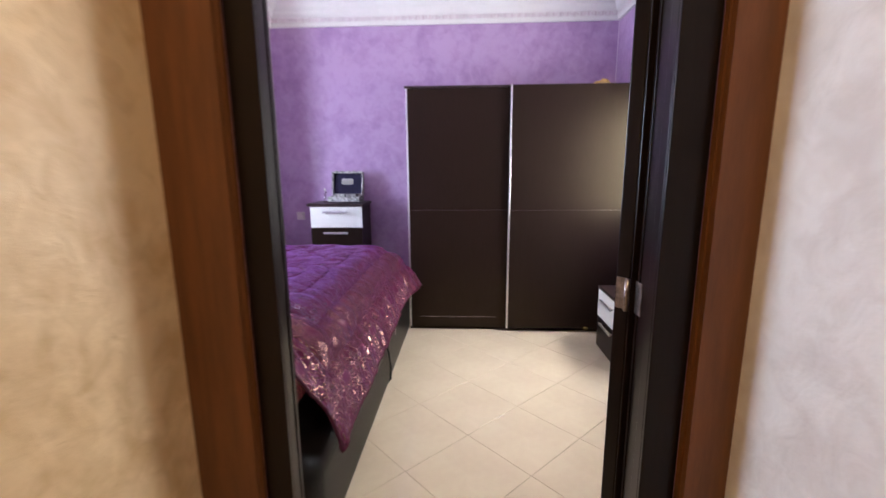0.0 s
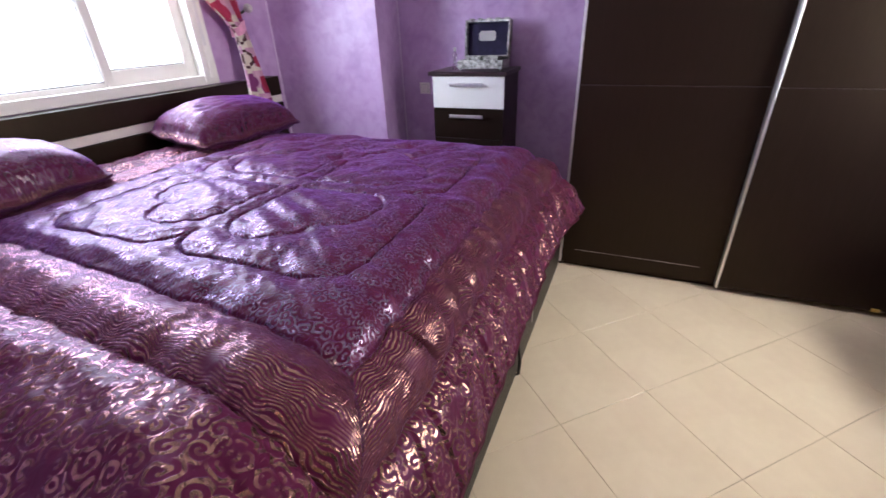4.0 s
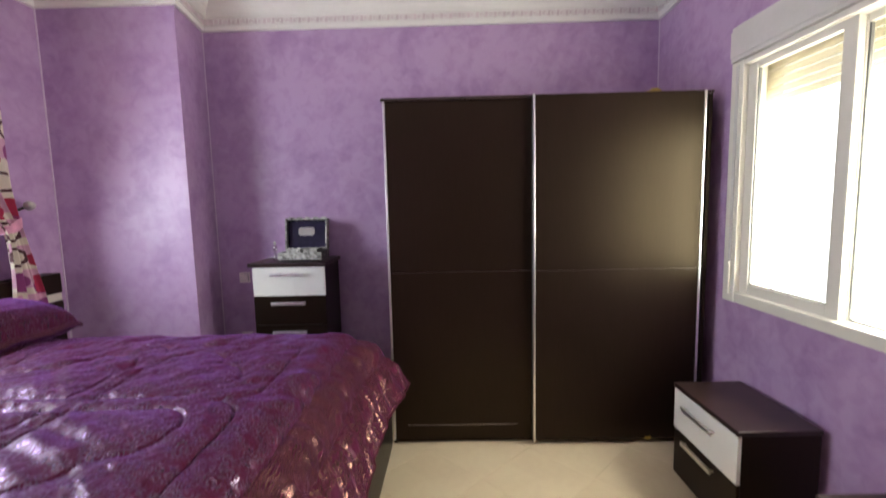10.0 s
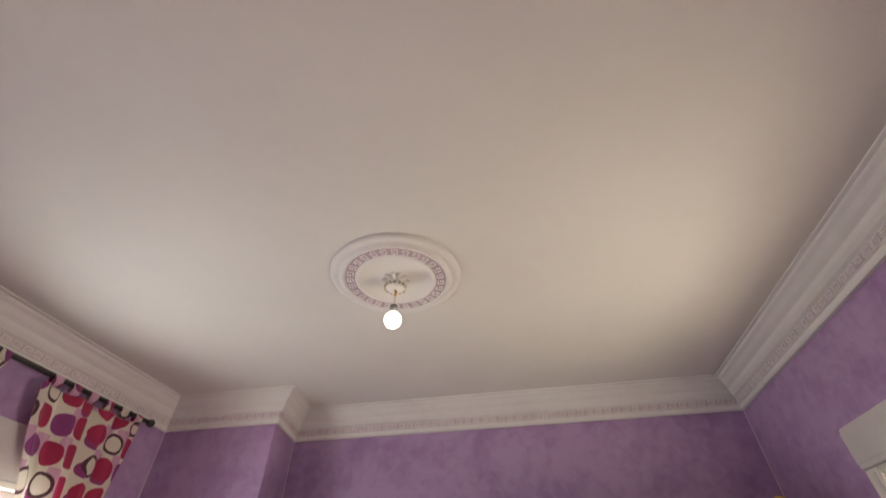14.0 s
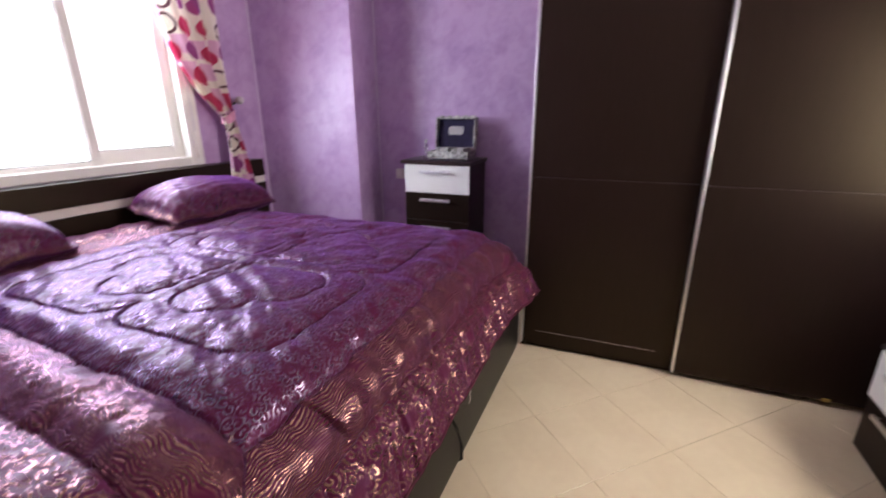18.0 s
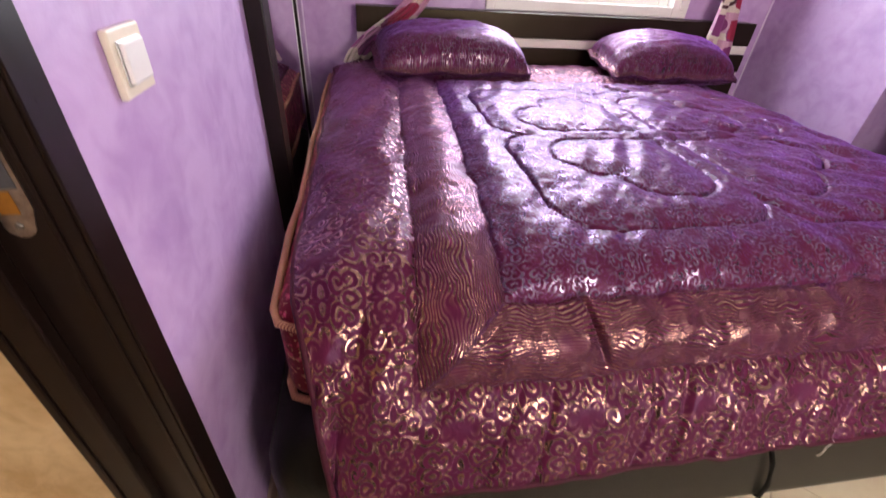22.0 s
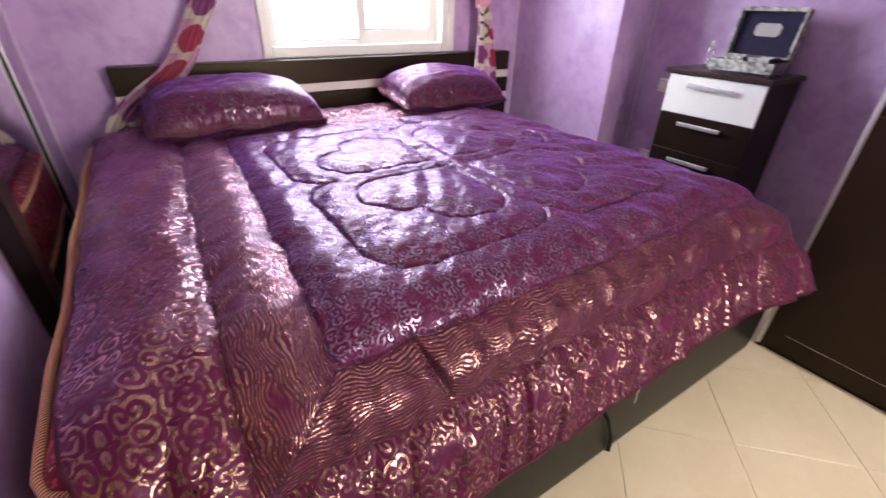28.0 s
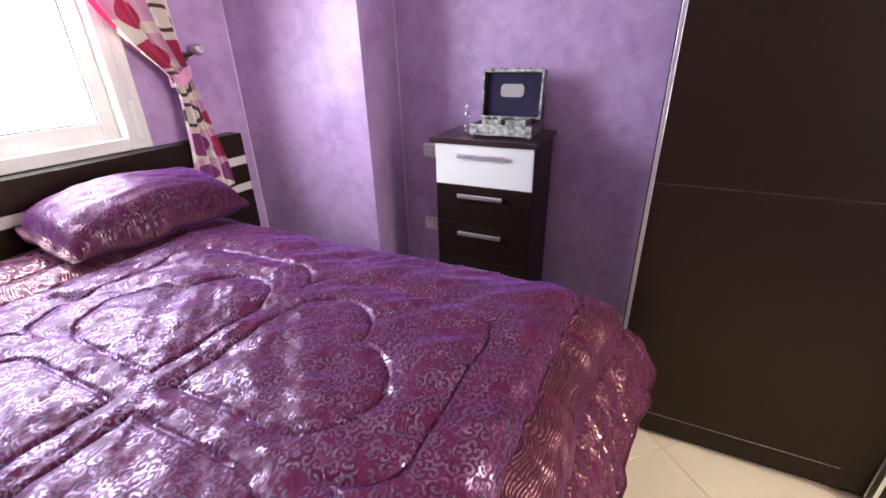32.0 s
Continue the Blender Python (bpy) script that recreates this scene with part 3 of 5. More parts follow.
def make_window(name, to_world, w, z0, z1, zbox, left, right, mid0, mid1, low_left, low_right, strap, label):
    """a runs left to right seen from inside, d outward from the wall's face."""
    root = tagged(thing(name, to_world(w / 2, 0, z0), label, "window"), kind="structure")

    def bx(bm, a0, a1, d0, d1, za, zb, bevel=0.0):
        p, q = to_world(a0, d0, za), to_world(a1, d1, zb)
        return box(bm, min(p[0], q[0]), max(p[0], q[0]), min(p[1], q[1]), max(p[1], q[1]), za, zb, bevel)

    bm = bmesh.new()
    bx(bm, 0, left * 0.62, -0.022, 0.10, z0, z1, 0.004)
    bx(bm, w - right * 0.62, w, -0.022, 0.10, z0, z1, 0.004)
    bx(bm, left * 0.62, w - right * 0.62, -0.02, 0.10, z0, z0 + 0.055, 0.004)
    bx(bm, left * 0.62, w - right * 0.62, -0.02, 0.10, z1 - 0.03, z1, 0.004)
    part("window_frame", bm, "pvc", root)
    bm = bmesh.new()
    bx(bm, 0, w, -0.03, 0.10, z1 + 0.002, zbox, 0.006)
    bx(bm, 0.0, w, -0.034, -0.029, z1 + 0.025, zbox - 0.02, 0.002)
    part("shutter_box", bm, "boxgrey", root, "grey-white roller shutter box")
    for k, (a0, a1, d, zl, name_) in enumerate(((left * 0.62, mid1, 0.006, low_left, "sash"), (mid0, w - right * 0.62, 0.040, low_right, "sash"))):
        sash = bmesh.new()
        la = left * 0.38 + 0.004 if k == 0 else (mid1 - mid0)
        ra = (mid1 - mid0) if k == 0 else right * 0.38 + 0.004
        zt = z1 - 0.03
        bx(sash, a0, a0 + la, d, d + 0.03, z0 + 0.05, zt, 0.004)
        bx(sash, a1 - ra, a1, d, d + 0.03, z0 + 0.05, zt, 0.004)
        bx(sash, a0 + la, a1 - ra, d + 0.002, d + 0.028, z0 + 0.05, zl, 0.003)
        bx(sash, a0 + la, a1 - ra, d + 0.002, d + 0.028, zt - 0.032, zt, 0.003)
        s = part(name_, sash, "pvc", root)
        seal = bmesh.new()
        for q in ((a0 + la, a0 + la + 0.006, zl, zt - 0.032), (a1 - ra - 0.006, a1 - ra, zl, zt - 0.032), (a0 + la + 0.006, a1 - ra - 0.006, zl, zl + 0.006)):
            bx(seal, q[0], q[1], d + 0.008, d + 0.02, q[2], q[3])
        part("seal", seal, "sash_grey", s)
        g = bmesh.new()
        bx(g, a0 + la, a1 - ra, d + 0.013, d + 0.017, zl, zt - 0.032)
        pane = part("pane", g, "pane", s)
        pane.visible_shadow = False
    bm = bmesh.new()
    bx(bm, strap - 0.010, strap + 0.010, -0.027, -0.0225, z0 + 0.22, z1 - 0.02)
    part("shutter_strap", bm, "boxgrey", root, "pale grey shutter strap")
    bm = bmesh.new()
    bx(bm, strap - 0.014, strap + 0.014, -0.036, -0.0225, z0 + 0.04, z0 + 0.22, 0.004)
    part("strap_winder", bm, "pvc", root)
    bm = bmesh.new()
    for q in ((0.032, 0.044, z0 + 0.022, zbox - 0.022), (w - 0.044, w - 0.032, z0 + 0.022, zbox - 0.022), (0.044, w - 0.044, z0 + 0.022, z0 + 0.034)):
        bx(bm, q[0], q[1], 0.102, 0.218, q[2], q[3])
    part("reveal", bm, "outside", root, "pale rendered outer reveal")
    return root


make_window("window_1", lambda a, d, z: (HEAD_X - d, WL[0] + a, z), WL[1] - WL[0], WL[2], WL[3], WL[4], 0.075, 0.16, 0.565, 0.615, 1.15, 1.20, WL[1] - WL[0] - 0.045, "white sliding window with a roller shutter box above the bed")
make_window("window_2", lambda a, d, z: (RIGHT_X + d, WR[1] - a, z), WR[1] - WR[0], WR[2], WR[3], WR[4], 0.147, 0.075, 0.610, 0.672, 0.992, 0.942, 0.052, "white sliding window with a roller shutter box beside the wardrobe")

# ---- door ----
door_frame = tagged(thing("door_frame", (0.29, 1.06, 0), "dark wood door frame with steel strike plate and hinges", "door frame"), kind="structure")
for name_, xs in (("jamb", (DOOR0 + 0.0005, -0.196, -0.172)), ("jamb", (DOOR1 - 0.0005, 0.714, 0.708))):
    a, b, c = xs
    bm = boxed(min(a, b), max(a, b), 1.0345, DOOR_Y, 0, DOOR_TOP, 0.002)
    box(bm, min(b, c), max(b, c), 1.0345, 1.074, 0, DOOR_TOP - 0.05, 0.004)
    part(name_, bm, "doorwood", door_frame)
bm = boxed(-0.196, 0.714, 1.0345, DOOR_Y, DOOR_TOP - 0.035, DOOR_TOP, 0.003)
box(bm, -0.172, 0.708, 1.0345, 1.074, DOOR_TOP - 0.06, DOOR_TOP - 0.034, 0.002)
part("head_jamb", bm, "doorwood", door_frame)
for y0, y1, l0, l1, r0, r1 in ((DOOR_Y + 0.0005, DOOR_Y + 0.006, -0.246, -0.197, 0.699, 0.800), (1.022, 1.034, DOOR0 + 0.0025, -0.1705, 0.7065, DOOR1 - 0.0025)):
    part("casing", boxed(l0, l1, y0, y1, 0, DOOR_TOP - 0.02, 0.002), "doorwood", door_frame)
    part("casing", boxed(r0, r1, y0, y1, 0, DOOR_TOP - 0.02, 0.002), "doorwood", door_frame)
    part("casing", boxed(l0, r1, y0, y1, DOOR_TOP - 0.0195, DOOR_TOP + 0.05, 0.002), "doorwood", door_frame)
for x in (-0.1945, 0.7125):
    part("bead", boxed(x - 0.002, x + 0.002, 1.128, 1.133, 0.003, DOOR_TOP - 0.04, 0.001), "doorwood", door_frame)
# Strike plate with round ends and a lip that turns into the room
SPX = -0.196
outline = [(1.1 + 0.0145 * math.cos(a), 1.053 + 0.0145 * math.sin(a)) for a in (math.pi + math.pi * i / 12 for i in range(13))]
outline += [(1.121, 1.072), (1.121, 1.136)] + [(1.1 + 0.0145 * math.cos(a), 1.152 + 0.0145 * math.sin(a)) for a in (math.pi * i / 12 for i in range(13))]
bm = bmesh.new()
face = bm.faces.new([bm.verts.new((SPX + 0.0004, y, z)) for y, z in outline])
ext = bmesh.ops.extrude_face_region(bm, geom=[face])["geom"]
bmesh.ops.translate(bm, verts=[g for g in ext if isinstance(g, bmesh.types.BMVert)], vec=(0.0018, 0, 0))
bmesh.ops.recalc_face_normals(bm, faces=bm.faces)
strike = part("strike_plate", bm, "hinge", door_frame, "worn steel strike plate with rounded ends")
part("latch_hole", boxed(SPX + 0.0024, SPX + 0.003, 1.091, 1.108, 1.067, 1.093), "brass", strike, "brass-coloured latch recess")
# Thin dark slab stands in for the shade inside the bolt hole.
part("bolt_hole_shade", boxed(SPX + 0.0024, SPX + 0.003, 1.0885, 1.117, 1.096, 1.141), "recess", strike, "flat dark patch for the shade in the bolt hole")
for z in (1.053, 1.152):
    part("screw", tube(bmesh.new(), [(SPX + 0.0022, 1.1, z), (SPX + 0.0028, 1.1, z)], 0.0045, 12), "silver", strike)
for z in (0.28, 1.02, 1.80):
    h = part("hinge", boxed(0.7105, 0.7135, 1.112, 1.150, z, z + 0.085, 0.001), "hinge", door_frame, "steel hinge")
    part("knuckle", tube(bmesh.new(), [(0.694, 1.160, z + q) for q in (0, 0.04, 0.085)], 0.007, 10), "hinge", h, smooth=True)

door = tagged(thing("door_1", (0.715, 1.175, 0.008), "dark wenge door leaf standing half open", "door"), kind="structure")
_turn = Matrix.Translation((0.704, 1.170, 0)) @ Matrix.Rotation(radians(42.0), 4, "Z")
bm = boxed(0.0, 0.81, 0.0, 0.04, 0.008, 2.03, 0.004)
bmesh.ops.transform(bm, matrix=_turn, verts=bm.verts)
leaf = part("leaf", bm, "doorwood", door)
for side, yy in ((0, 0.0), (1, 0.04)):
    for a0, a1, b0, b1 in ((0.12, 0.68, 0.25, 0.95), (0.12, 0.68, 1.10, 1.88)):
        bm = boxed(a0, a1, yy - 0.006, yy + 0.006, b0, b1, 0.005)
        bmesh.ops.transform(bm, matrix=_turn, verts=bm.verts)
        part("panel", bm, "doorwood", leaf)
for yy, sg in ((0.04, 1), (0.0, -1)):
    bm = boxed(0.725, 0.765, min(yy, yy + sg * 0.008), max(yy, yy + sg * 0.008), 0.91, 1.12, 0.003)
    tube(bm, [(0.745, yy, 1.045), (0.745, yy + sg * 0.05, 1.045), (0.72, yy + sg * 0.055, 1.045), (0.62, yy + sg * 0.055, 1.045)], 0.009, 12)
    bmesh.ops.transform(bm, matrix=_turn, verts=bm.verts)
    part("handle", bm, "hinge", leaf, "steel lever handle")

for z in (0.28, 1.02, 1.80):
    bm = boxed(-0.003, -0.0003, 0.006, 0.036, z, z + 0.085, 0.001)
    bmesh.ops.transform(bm, matrix=_turn, verts=bm.verts)
    part("hinge_leaf", bm, "hinge", leaf, "steel hinge leaf")

# ---- wardrobe ----
W0, W1, WY, WTOP = -0.205, 1.635, 3.585, 2.035
wardrobe = thing("wardrobe", (0.7, 3.95, 0), "tall dark wenge wardrobe with two sliding doors and silver edge strips", "wardrobe")
bm = bmesh.new()
box(bm, W0 + 0.008, W0 + 0.030, WY + 0.055, 4.30, 0, WTOP - 0.02, 0.002)
box(bm, W1 - 0.022, W1, WY + 0.02, 4.30, 0, WTOP - 0.02, 0.002)
box(bm, W0 + 0.030, W1 - 0.022, 4.27, 4.30, 0.0, WTOP - 0.02)
part("carcass", bm, "dark", wardrobe)
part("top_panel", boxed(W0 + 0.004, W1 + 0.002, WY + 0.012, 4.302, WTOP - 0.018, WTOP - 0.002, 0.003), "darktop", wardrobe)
part("plinth", boxed(W0 + 0.032, W1 - 0.024, WY + 0.065, WY + 0.085, 0.0, 0.09), "dark", wardrobe)
part("bottom_rail", boxed(W0 + 0.032, W1 - 0.024, WY + 0.05, 4.26, 0.092, 0.11), "dark", wardrobe)
for x0, x1, y in ((W0 + 0.012, 0.655, WY + 0.034), (0.640, W1 - 0.045, WY)):
    d = part("sliding_door", boxed(x0 + 0.014, x1 - 0.014, y, y + 0.022, 0.035, 1.048, 0.0015), "dark", wardrobe)
    part("upper_panel", boxed(x0 + 0.014, x1 - 0.014, y, y + 0.022, 1.052, WTOP - 0.006, 0.0015), "dark", d)
    part("groove", boxed(x0 + 0.014, x1 - 0.014, y - 0.0006, y + 0.02, 1.0482, 1.0518), "darktop", d, "thin pale groove")
    part("edge_strip", boxed(x0, x0 + 0.0135, y - 0.007, y + 0.024, 0.03, WTOP - 0.004, 0.002), "alu", d, "silver aluminium edge strip")
    part("edge_strip", boxed(x1 - 0.0135, x1, y - 0.003, y + 0.024, 0.03, WTOP - 0.004, 0.002), "alu", d, "silver aluminium edge strip")
    if x0 < 0:
        part("worn_edge", boxed(x0 + 0.09, x1 - 0.10, y - 0.0010, y + 0.002, 0.120, 0.1222), "scratch", d, "pale chipped line in the laminate")
part("worn_edge", boxed(1.30, 1.335, WY - 0.004, WY + 0.004, 0.03, 0.05, 0.002), "yellow", wardrobe, "small chipped corner")

# Crumpled thing left on top of the wardrobe
bm = bmesh.new()
ball(bm, (1.42, 3.86, WTOP + 0.036), 0.045, (1.5, 1.0, 0.8), 16, 10)
for v in bm.verts:
    v.co += 0.016 * noise.noise_vector(v.co * 26)
    v.co.z = max(v.co.z, WTOP - 0.001)
solo("crumpled_paper", bm, "yellow", "small crumpled yellow-brown wrapping on the wardrobe top", "paper")
bm = bmesh.new()
box(bm, 1.475, 1.56, 3.80, 3.90, WTOP - 0.001, WTOP + 0.014, 0.003)
solo("folded_cloth", bm, "greyfelt", "small flat grey folded cloth on the wardrobe top", "cloth")


# ---- drawer furniture ----
def handle_bar(parent, a, b, out, label="brushed silver bar handle"):
    """A flat bar from a to b standing off by out."""
    a, b, out = Vector(a), Vector(b), Vector(out)
    along = (b - a).normalized()
    bm = bmesh.new()
    up = Vector((0, 0, 1))
    m = Matrix((along, out.normalized(), up)).transposed().to_4x4()
    m.translation = (a + b) / 2 + out
    made = bmesh.ops.create_cube(bm, size=1.0, matrix=m @ Matrix.Diagonal(((b - a).length, 0.012, 0.021, 1)))["verts"]
    bmesh.ops.bevel(bm, geom=list({e for v in made for e in v.link_edges}), offset=0.003, segments=2, affect="EDGES", profile=0.5)
    for q in (a + along * 0.012, b - along * 0.012):
        tube(bm, [q - out * 0.05, q + out * 0.9], 0.005, 8)
    return part("handle", bm, "alu", parent, label)


def nightstand(x_front, x_back, y0, y1, h):
    t = thing("nightstand", ((x_front + x_back) / 2, (y0 + y1) / 2, 0), "small wenge nightstand with white upper and dark lower drawer", "nightstand", "nightstands by the window wall")
    bm = bmesh.new()
    box(bm, x_front + 0.018, x_back, y0, y0 + 0.016, 0.002, h - 0.022, 0.001)
    box(bm, x_front + 0.018, x_back, y1 - 0.016, y1, 0.002, h - 0.022, 0.001)
    box(bm, x_back - 0.012, x_back - 0.002, y0 + 0.016, y1 - 0.016, 0.002, h - 0.022)
    box(bm, x_front + 0.03, x_back - 0.012, y0 + 0.016, y1 - 0.016, 0.03, 0.045)
    part("body", bm, "dark", t)
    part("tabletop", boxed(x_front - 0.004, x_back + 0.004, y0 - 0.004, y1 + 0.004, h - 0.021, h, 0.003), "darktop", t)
    up = part("drawer", boxed(x_front, x_front + 0.017, y0 + 0.002, y1 - 0.002, h - 0.235, h - 0.025, 0.002), "white", t, "white laminate drawer front")
    lo = part("drawer", boxed(x_front + 0.004, x_front + 0.0175, y0 + 0.004, y1 - 0.004, 0.012, h - 0.239, 0.002), "dark", t, "dark drawer front")
    yc, hw = (y0 + y1) / 2 + 0.02, 0.120
    handle_bar(up, (x_front, yc - hw, h - 0.090), (x_front, yc + hw, h - 0.090), (-0.022, 0, 0))
    handle_bar(lo, (x_front + 0.004, yc - hw, h - 0.272), (x_front + 0.004, yc + hw, h - 0.272), (-0.022, 0, 0))
    return t


first = nightstand(1.325, 1.662, 2.835, 3.325, 0.492)
copy_thing(first, Matrix.Translation((first.location.x - 0.005, first.location.y - 0.868, 0)) @ Matrix.Rotation(radians(0.8), 4, "Z"))

CH0, CH1, CHY, CHB, CHT = -1.165, -0.665, 3.985, 4.345, 1.078
chest = thing("chest_of_drawers", ((CH0 + CH1) / 2, 4.16, 0), "narrow wenge chest of drawers with a white top drawer", "chest of drawers")
bm = bmesh.new()
box(bm, CH0 + 0.006, CH0 + 0.022, CHY + 0.018, CHB, 0, CHT - 0.026, 0.001)
box(bm, CH1 - 0.022, CH1 - 0.006, CHY + 0.018, CHB, 0, CHT - 0.026, 0.001)
box(bm, CH0 + 0.022, CH1 - 0.022, CHB - 0.012, CHB - 0.002, 0, CHT - 0.026)
box(bm, CH0 + 0.022, CH1 - 0.022, CHY + 0.03, CHY + 0.045, 0, 0.06)
part("body", bm, "dark", chest)
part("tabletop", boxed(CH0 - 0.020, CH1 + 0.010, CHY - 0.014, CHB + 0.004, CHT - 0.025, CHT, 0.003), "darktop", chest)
_h = (CHT - 0.028 - 0.06) / 5
for i in range(5):
    zb = 0.06 + (4 - i) * _h
    d = part("drawer", boxed(CH0 + 0.006, CH1 - 0.006, CHY, CHY + 0.0175, zb + 0.0015, zb + _h - 0.0015, 0.002), "white" if i == 0 else "dark", chest, "white laminate drawer front" if i == 0 else "")
    zc = zb + _h * 0.76
    handle_bar(d, (-1.035, CHY, zc), (-0.805, CHY, zc), (0, -0.024, 0))

# ---- jewellery box and bottle on the chest ----
JX0, JX1, JY0, JY1, JZ = -1.0, -0.70, 4.03, 4.215, CHT
jbox = thing("jewellery_box", ((JX0 + JX1) / 2, 4.13, JZ), "open silver embossed jewellery box lined with indigo velvet", "jewellery box")
bm = bmesh.new()
for x0, x1, y0, y1 in ((JX0, JX1, JY0, JY0 + 0.012), (JX0, JX1, JY1 - 0.012, JY1), (JX0, JX0 + 0.012, JY0 + 0.012, JY1 - 0.012), (JX1 - 0.012, JX1, JY0 + 0.012, JY1 - 0.012)):
    box(bm, x0, x1, y0, y1, JZ + 0.012, JZ + 0.062, 0.003)
box(bm, JX0 + 0.012, JX1 - 0.012, JY0 + 0.012, JY1 - 0.012, JZ + 0.012, JZ + 0.018)
part("case", bm, "silver", jbox)
for x in (JX0 + 0.015, JX1 - 0.015):
    for y in (JY0 + 0.015, JY1 - 0.015):
        part("foot", ball(bmesh.new(), (x, y, JZ + 0.009), 0.009, u=12, v=8), "silver", jbox, smooth=True)
for i, x in enumerate((JX0 + 0.05, JX0 + 0.165)):
    bm = bmesh.new()
    w = 0.095
    for q in ((x, x + w, JY0 + 0.035, JY0 + 0.041), (x, x + w, JY1 - 0.05, JY1 - 0.044), (x, x + 0.006, JY0 + 0.041, JY1 - 0.05), (x + w - 0.006, x + w, JY0 + 0.041, JY1 - 0.05)):
        box(bm, *q, JZ + 0.018, JZ + 0.080, 0.001)
    box(bm, x + 0.006, x + w - 0.006, JY0 + 0.041, JY1 - 0.05, JZ + 0.06, JZ + 0.066)
    part("tray", bm, "silver", jbox, "grey felt compartment")
lid_turn = Matrix.Translation((0, JY1, JZ + 0.062)) @ Matrix.Rotation(radians(-8), 4, "X")


def lid_box(bm, x0, x1, y0, y1, z0, z1, bevel=0.0):
    return box(bm, x0, x1, y0, y1, z0, z1, bevel, turn=lid_turn)


bm = bmesh.new()
LH = 0.225
lid_box(bm, JX0, JX1, 0.0, 0.010, 0, LH, 0.002)
for q in ((JX0, JX0 + 0.012, 0.004, LH), (JX1 - 0.012, JX1, 0.004, LH), (JX0 + 0.012, JX1 - 0.012, LH - 0.014, LH), (JX0 + 0.012, JX1 - 0.012, 0.004, 0.014)):
    lid_box(bm, q[0], q[1], -0.045, 0.0, q[2], q[3], 0.002)
lid = part("lid", bm, "silver", jbox, "raised silver lid")
for i in range(5):
    part("stud", lid_box(bmesh.new(), JX0 + 0.025 + i * 0.058, JX0 + 0.055 + i * 0.058, -0.043, -0.004, LH, LH + 0.008, 0.003), "silver", lid)
part("lining", lid_box(bmesh.new(), JX0 + 0.013, JX1 - 0.013, -0.014, -0.001, 0.015, LH - 0.015), "velvet", lid, "indigo velvet lining")
bm = bmesh.new()
c8 = [bm.verts.new((x, -0.0165, z)) for x, z in ((-0.045, -0.028), (0.045, -0.028), (0.058, -0.015), (0.058, 0.018), (0.045, 0.031), (-0.045, 0.031), (-0.058, 0.018), (-0.058, -0.015))]
f = bm.faces.new(c8)
bmesh.ops.solidify(bm, geom=[f], thickness=0.002)
bmesh.ops.transform(bm, matrix=lid_turn @ Matrix.Translation(((JX0 + JX1) / 2 - 0.005, 0, LH * 0.58)), verts=bm.verts)
part("mirror", bm, "plastic_white", lid, "small pale octagonal mirror")

bx_, by_ = -1.05, 4.12
bottle = thing("perfume_bottle", (bx_, by_, CHT), "slender clear glass perfume bottle shaped like a torso", "bottle")
part("flask", lathe(bmesh.new(), bx_, by_, [(0.001, CHT), (0.016, CHT + 0.001), (0.018, CHT + 0.012), (0.012, CHT + 0.04), (0.009, CHT + 0.055), (0.015, CHT + 0.08), (0.017, CHT + 0.095), (0.008, CHT + 0.108), (0.006, CHT + 0.112), (0.001, CHT + 0.113)], 20), "bottle", bottle, smooth=True)
part("cap", tube(bmesh.new(), [(bx_, by_, CHT + 0.112), (bx_, by_, CHT + 0.135)], 0.008, 12), "chrome", bottle, smooth=True)


# ---- sockets and switch ----
def wall_plate(name, c, w, h, normal, material, label, category, rocker=True):
    cx, cy, cz = c
    t = thing(name, c, label, category)
    nx, ny = normal
    e = 0.010

    def plate(a, b, d0, d1, bevel):
        if ny:
            return boxed(cx - a / 2, cx + a / 2, min(cy + ny * d0, cy + ny * d1), max(cy + ny * d0, cy + ny * d1), cz - b / 2, cz + b / 2, bevel)
        return boxed(min(cx + nx * d0, cx + nx * d1), max(cx + nx * d0, cx + nx * d1), cy - a / 2, cy + a / 2, cz - b / 2, cz + b / 2, bevel)

    part("plate", plate(w, h, 0.0, e, 0.003), material, t)
    part("rim", plate(w * 0.72, h * 0.66, e - 0.001, e + 0.0025, 0.002), "chrome" if rocker else "sash_grey", t)
    part("rocker" if rocker else "socket_face", plate(w * 0.66, h * 0.62, e, e + 0.008, 0.003), "plastic_white" if rocker else material, t)
    return t


wall_plate("light_switch", (-0.417, DOOR_Y, 1.172), 0.092, 0.084, (0, 1), "plastic_cream", "cream plastic light switch with a white rocker on the wall", "light switch")
wall_plate("wall_socket", (-1.395, BACK_Y, 0.925), 0.082, 0.08, (0, -1), "socket", "pale pink-grey wall socket beside the chest", "socket", False)
wall_plate("wall_socket", (-1.405, BACK_Y, 0.46), 0.082, 0.08, (0, -1), "socket", "pale pink-grey wall socket low beside the chest", "socket", False)

# ---- wall mirror ----
MX0, MX1, MY, MZ0, MZ1 = -1.815, -1.12, DOOR_Y, 0.30, 1.95
mirror = thing("wall_mirror", (-1.55, MY, MZ0), "tall wall mirror in a dark wood frame beside the bed", "mirror")
for q in ((MX0, MX0 + 0.018, MZ0, MZ1), (MX1 - 0.092, MX1, MZ0, MZ1), (MX0 + 0.018, MX1 - 0.092, MZ0, MZ0 + 0.09), (MX0 + 0.018, MX1 - 0.092, MZ1 - 0.09, MZ1)):
    part("frame_rail", boxed(q[0], q[1], MY, MY + 0.05, q[2], q[3], 0.004), "doorwood", mirror)
part("glass", boxed(MX0 + 0.014, MX1 - 0.088, MY + 0.002, MY + 0.044, MZ0 + 0.086, MZ1 - 0.086), "mirror", mirror, "silvered mirror glass")
